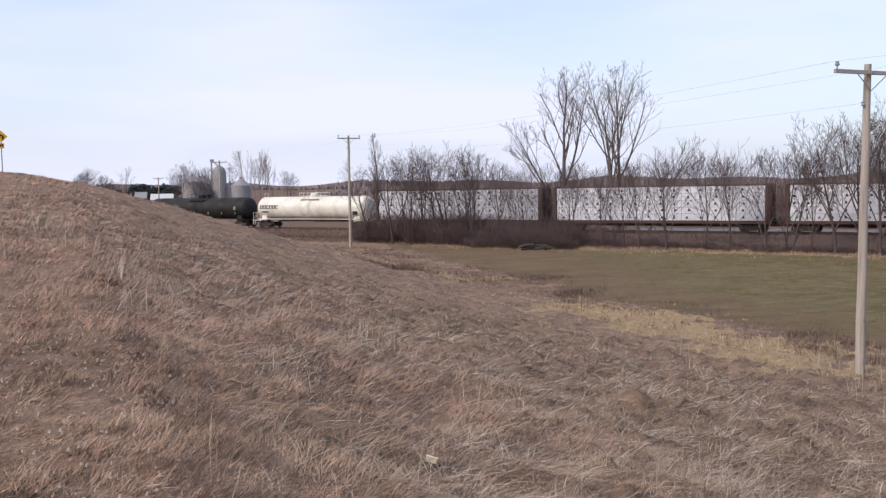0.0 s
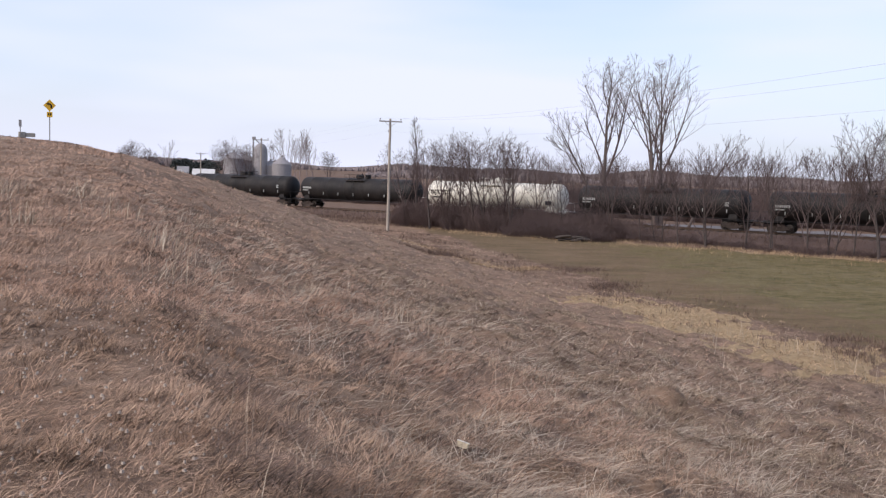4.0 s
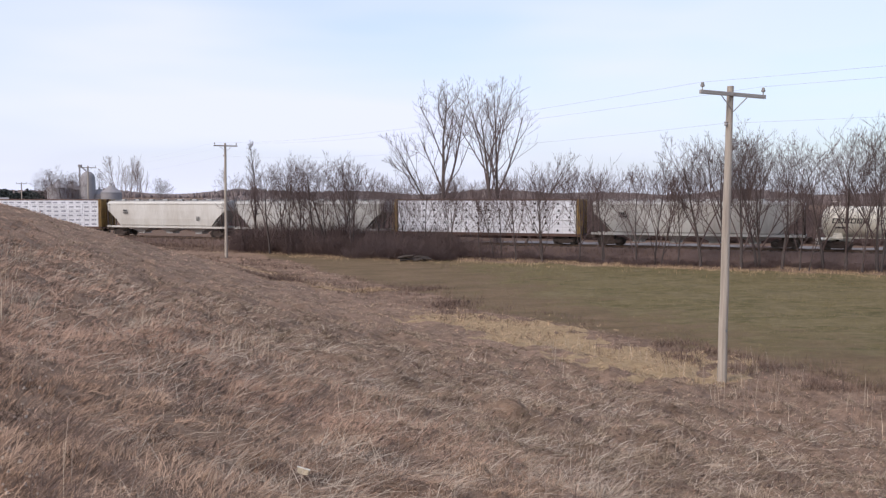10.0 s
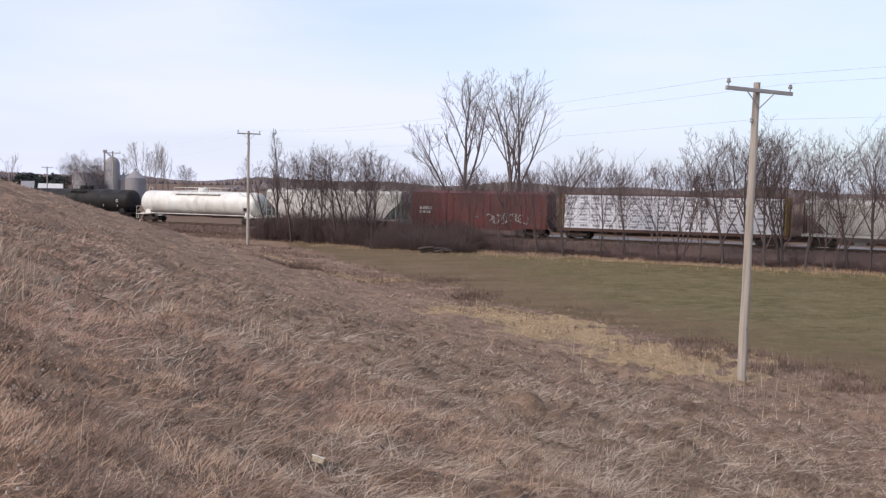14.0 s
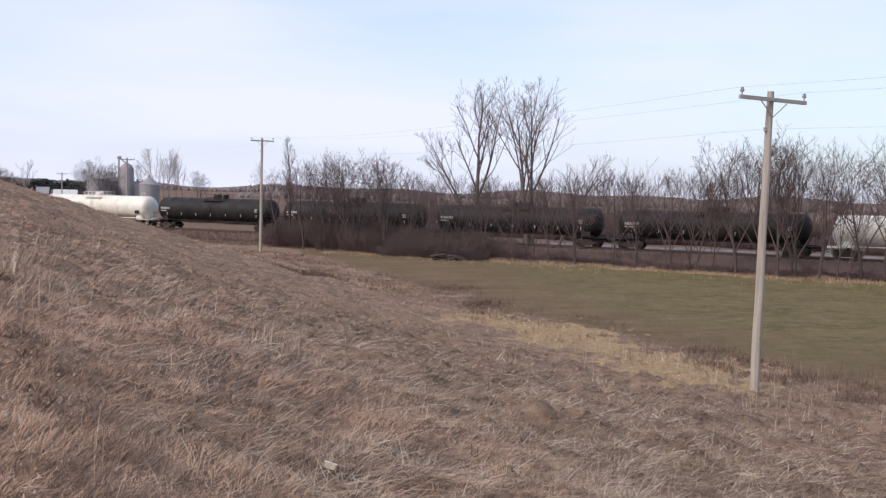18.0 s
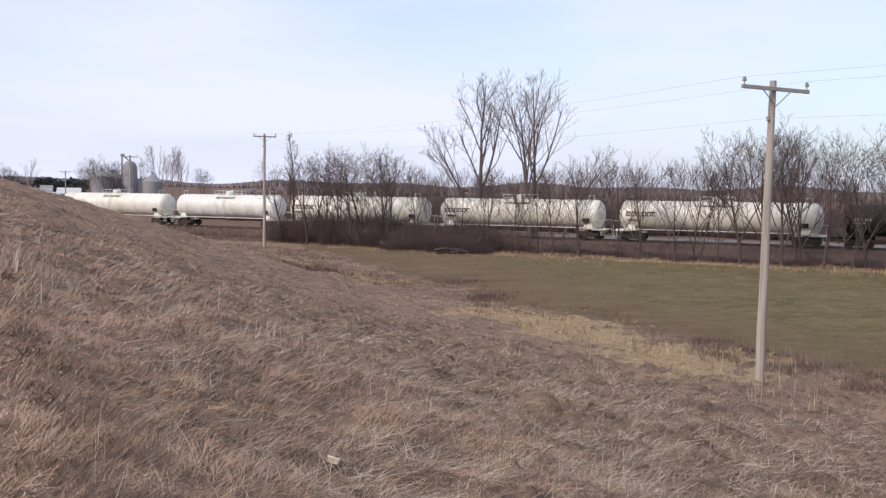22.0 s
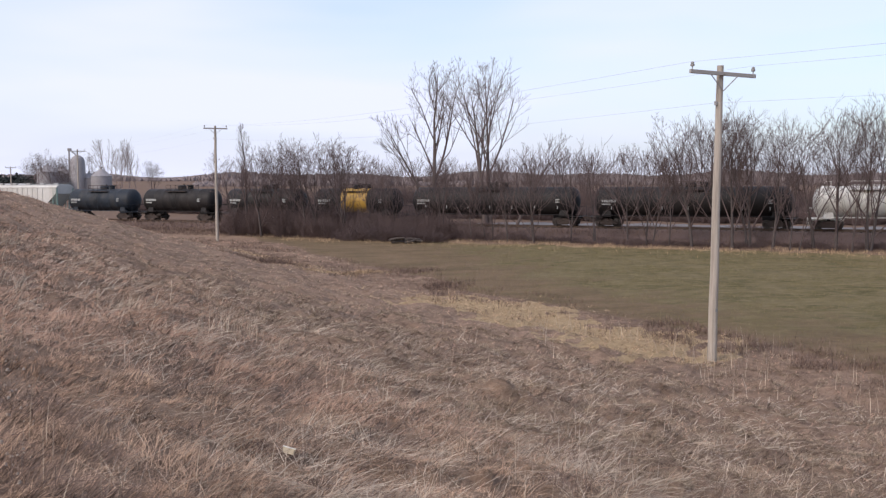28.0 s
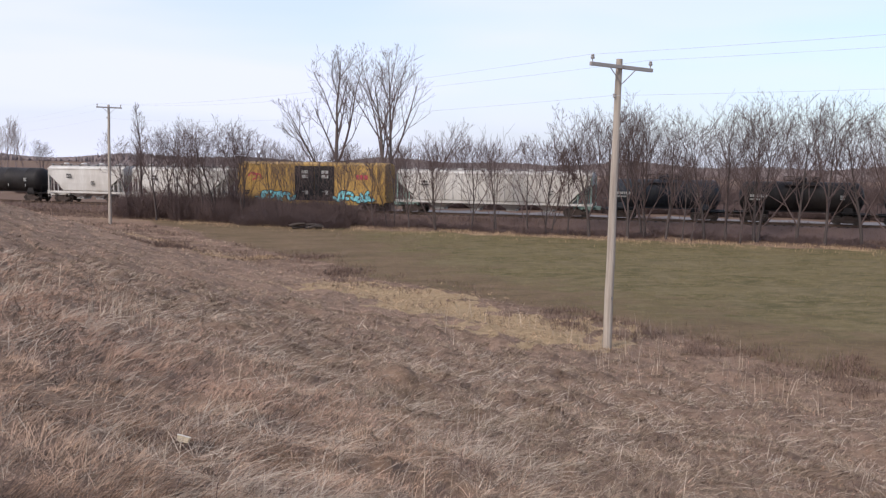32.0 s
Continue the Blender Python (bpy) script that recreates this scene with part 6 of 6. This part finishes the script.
        q += [(c + t, c + (t + 1) % 5, c + 5 + (t + 1) % 5, c + 5 + t) for t in range(5)] + [(c + 5, c + 6, c + 7, c + 8), (c + 5, c + 8, c + 9, c + 9)][:1]
        c += 10
    me = quads_mesh("loose_stones", np.array(v), np.array(q), GRAVEL, False)
    tagged(new("loose_stones", me), "small pale stones scattered in the grass", "stones", kind="stuff")
    # flattened straw at the foot of the bank
    x, y, r, g = scatter(21, 110000, 22, 90, -12, 44)
    field, straw, scrub, shoulder, lush = zones(x, y)
    keep = (straw + g.uniform(-0.3, 0.3, len(x)) > 0.5) & (off_track(x, y) > 19) & (wave(x, y, 36, 1.3) + g.normal(0, 0.5, len(x)) > -0.5)
    x, y, r = x[keep], y[keep], r[keep]
    m = len(x)
    blades("straw", x, y, g.uniform(0.2, 0.5, m), r * 0.0006, np.clip(g.normal(1.40, 0.14, m), 0.7, 1.54), g.uniform(0, 6.28, m), STRAW, "flattened pale yellow straw at the foot of the bank")
    # soft tan grass left standing along the far edge of the field
    g = np.random.RandomState(83)
    n = 22000
    s_, d = g.uniform(-75, 45, n), 8.8 + np.abs(g.normal(0, 3.6, n))
    x, y = TP[0] * (TRACK - d) + TT[0] * s_, TP[1] * (TRACK - d) + TT[1] * s_
    keep = (road_uw(x, y)[1] > 33) & (wave(x, y, 84, 6.0) + 0.6 * wave(x, y, 85, 1.8) + g.normal(0, 0.4, n) > 0.1)
    x, y, d = x[keep], y[keep], d[keep]
    m = len(x)
    blades("edge_grass", x, y, g.uniform(0.12, 0.38, m), np.full(m, 0.03), np.abs(g.normal(0.5, 0.3, m)), g.uniform(0, 6.28, m), STRAW, "soft tan dead grass along the edge of the field")
    # short winter grass standing in the field
    x, y, r, g = scatter(31, 130000, 30, 92, -4, 46)
    field, straw, scrub, shoulder, lush = zones(x, y)
    keep = (field > 0.6) & (wave(x, y, 32, 1.6) + 0.6 * wave(x, y, 33, 5.0) + g.normal(0, 0.4, len(x)) > 0.0) & (lush + g.uniform(-0.5, 0.5, len(x)) > 0.4)
    x, y, r = x[keep], y[keep], r[keep]
    m = len(x)
    blades("field_grass", x, y, g.uniform(0.05, 0.14, m), r * 0.00045, np.abs(g.normal(0.6, 0.3, m)), g.uniform(0, 6.28, m), GREEN, "short dull-green winter grass in the hay field")
    # dead weeds along the field's near edge and by the brush
    g = np.random.RandomState(41)
    x, y, r, g = scatter(42, 120000, 22, 125, -13, 46)
    u, w = road_uw(x, y)
    d = off_track(x, y)
    belt = (np.abs(w - 24.5 - 1.5 * wave(x, y, 43, 9)) < 2.2) & (wave(x, y, 44, 4) > 0.25) & (u < 100)
    belt |= (np.abs(w - 28.6 - 1.0 * wave(x, y, 47, 5)) < 1.3) & (wave(x, y, 48, 2.5) > -0.1) & (u < 60)
    belt |= (np.abs(d - 8.5) < 3.2) & (w > 20)
    belt |= (zones(x, y)[2] > 0.3) & (wave(x, y, 45, 7) > 0.35) & (d > 10) & (u < 100)
    x, y, r = x[belt], y[belt], r[belt]
    m = len(x)
    blades("dead_weeds", x, y, g.uniform(0.10, 0.34, m), r * 0.0005, np.abs(g.normal(0.5, 0.35, m)), g.uniform(0, 6.28, m), WEED, "dark red-brown dead weeds at the field's edge", category="weeds")
    # dark blades stand in for a washed-out ledge under the bank, pale straw below
    g = np.random.RandomState(91)
    for cx, cy, rx, ry, n, material, tall, name, text in (
            (-2.5, 63.5, 1.3, 1.2, 900, WEED, 0.55, "ledge_weeds", "dark dead weeds on a washed-out ledge"),
            (-4.6, 64.0, 1.6, 0.8, 500, WEED, 0.35, "ledge_weeds", "dark dead weeds on a washed-out ledge"),
            (0.6, 61.3, 2.0, 0.7, 900, STRAW, 0.22, "ledge_straw", "pale straw washed along the foot of the bank"),
            (3.4, 61.6, 1.4, 0.9, 500, STRAW, 0.35, "ledge_straw", "pale straw washed along the foot of the bank"),
            (-6.0, 74.0, 2.4, 2.0, 700, STRAW, 0.25, "ledge_straw", "pale straw washed along the foot of the bank"),
            (6.4, 62.6, 1.8, 1.5, 900, WEED, 0.30, "field_weeds", "dark dead weeds in the field's corner"),
            (7.3, 53.4, 1.2, 1.3, 800, WEED, 0.35, "field_weeds", "dark dead weeds in the field's corner")):
        x, y = cx + g.normal(0, rx * 0.6, n), cy + g.normal(0, ry * 0.6, n)
        blades(name, x, y, g.uniform(0.4, 1.0, n) * tall, np.full(n, 0.028), np.abs(g.normal(0.7 if material is WEED else 1.2, 0.35, n)), g.uniform(0, 6.28, n), material, text, category="weeds" if material is WEED else "grass")
    # dark weeds in the hollow past the pole
    x, y, r, g = scatter(49, 60000, 22, 46, 20, 47)
    u, w = road_uw(x, y)
    keep = (np.abs(w - 27.3 - 0.8 * wave(x, y, 50, 6)) < 1.9) & (wave(x, y, 55, 2.8) + g.normal(0, 0.3, len(x)) > 0.15)
    x, y, r = x[keep], y[keep], r[keep]
    m = len(x)
    blades("hollow_weeds", x, y, g.uniform(0.12, 0.40, m), r * 0.0005, np.abs(g.normal(0.6, 0.35, m)), g.uniform(0, 6.28, m), WEED, "dark brown dead weeds in the hollow past the pole", category="weeds")
    # weeds on the side of the trackbed
    g = np.random.RandomState(46)
    n = 26000
    s_, d = g.uniform(-110, 25, n), g.uniform(2.1, 6.5, n)
    x, y = TP[0] * (TRACK - d) + TT[0] * s_, TP[1] * (TRACK - d) + TT[1] * s_
    bed = np.clip(0.82 - (d - 2.0) * 0.45, -0.35, 0.9)
    lift = np.maximum(0.0, bed - land(x, y))
    blades("trackside_weeds", x, y, g.uniform(0.15, 0.5, n), np.full(n, 0.045), np.abs(g.normal(0.5, 0.35, n)), g.uniform(0, 6.28, n), WEED, "low red-brown weeds on the side of the trackbed", lift=lift, category="weeds")


def motions():
    for car, start in TRAIN:
        rows = []
        for k in range(-1, 18):
            t = 2.0 * k
            rows.append((t, track_pose(start + SPEED * t, 0, RAIL)))
        walk(car, rows)
    # wheels turn with the speed; wheelsets at the same end of a truck share their turning
    for k, wheels in WHEELS.items():
        rows = [(j / FPS, pose(k, 0, 0.42) @ pose(0, 0, 0, 0, (j * 84) % 360, 0)) for j in range(-6, 32 * FPS + 7)]
        walk(wheels[0], rows)
        keys = wheels[0].animation_data
        for w in wheels[1:]:
            w.rotation_mode = "QUATERNION"
            w.animation_data_create()
            w.animation_data.action = keys.action
            w.animation_data.action_slot = keys.action_slot


def build_service_road():
    """A pale stone road in the low ground beyond the track."""
    g = np.random.RandomState(8)
    near_, far_ = [], []
    for s in np.linspace(-50, 60, 60):
        k = 1.0 if -46 < s < 55 else 0.3
        near_.append((s, 20.0 + g.uniform(-1.5, 1.5)))
        far_.append((s, 22.5 + k * (3.5 + g.uniform(-2.5, 2.5))))
    vs = [(s, d, 0.0) for s, d in near_] + [(s, d, 0.0) for s, d in far_]
    n = len(near_)
    f = Form().add(vs, [(k, k + 1, n + k + 1, n + k) for k in range(n - 1)])
    m = surface("crushed_limestone", (0.165, 0.15, 0.145), (0.12, 0.10, 0.095), 0.9, grain=18, stain=0.3, relief=0.5, depth=0.03)
    me = f.mesh("service_road")
    me.materials.append(m)
    ob = new("service_road", me)
    ob.matrix_basis = track_pose(0, 0, 0.22)
    tagged(ob, "pale crushed-limestone service road beyond the track", "road", kind="structure")


# brown of bare woods, lightened to carry the haze of distance in its colour
WOODS = surface("far_bare_woods", (0.225, 0.180, 0.172), (0.180, 0.144, 0.140), 0.95, grain=0.4, stain=0.02, relief=0.3, depth=1.0)
build_ground()
strip("road", list(np.linspace(-60, 100, 81)), (-21.0, -17.0, -13.0), 0.03, ASPHALT, "two-lane asphalt road along the top of the bank", "road")
build_track()
build_service_road()
build_train()
build_poles()
build_roadside()
build_trees()
build_brush()
build_pile()
build_far()
build_farm()
build_grass()
motions()
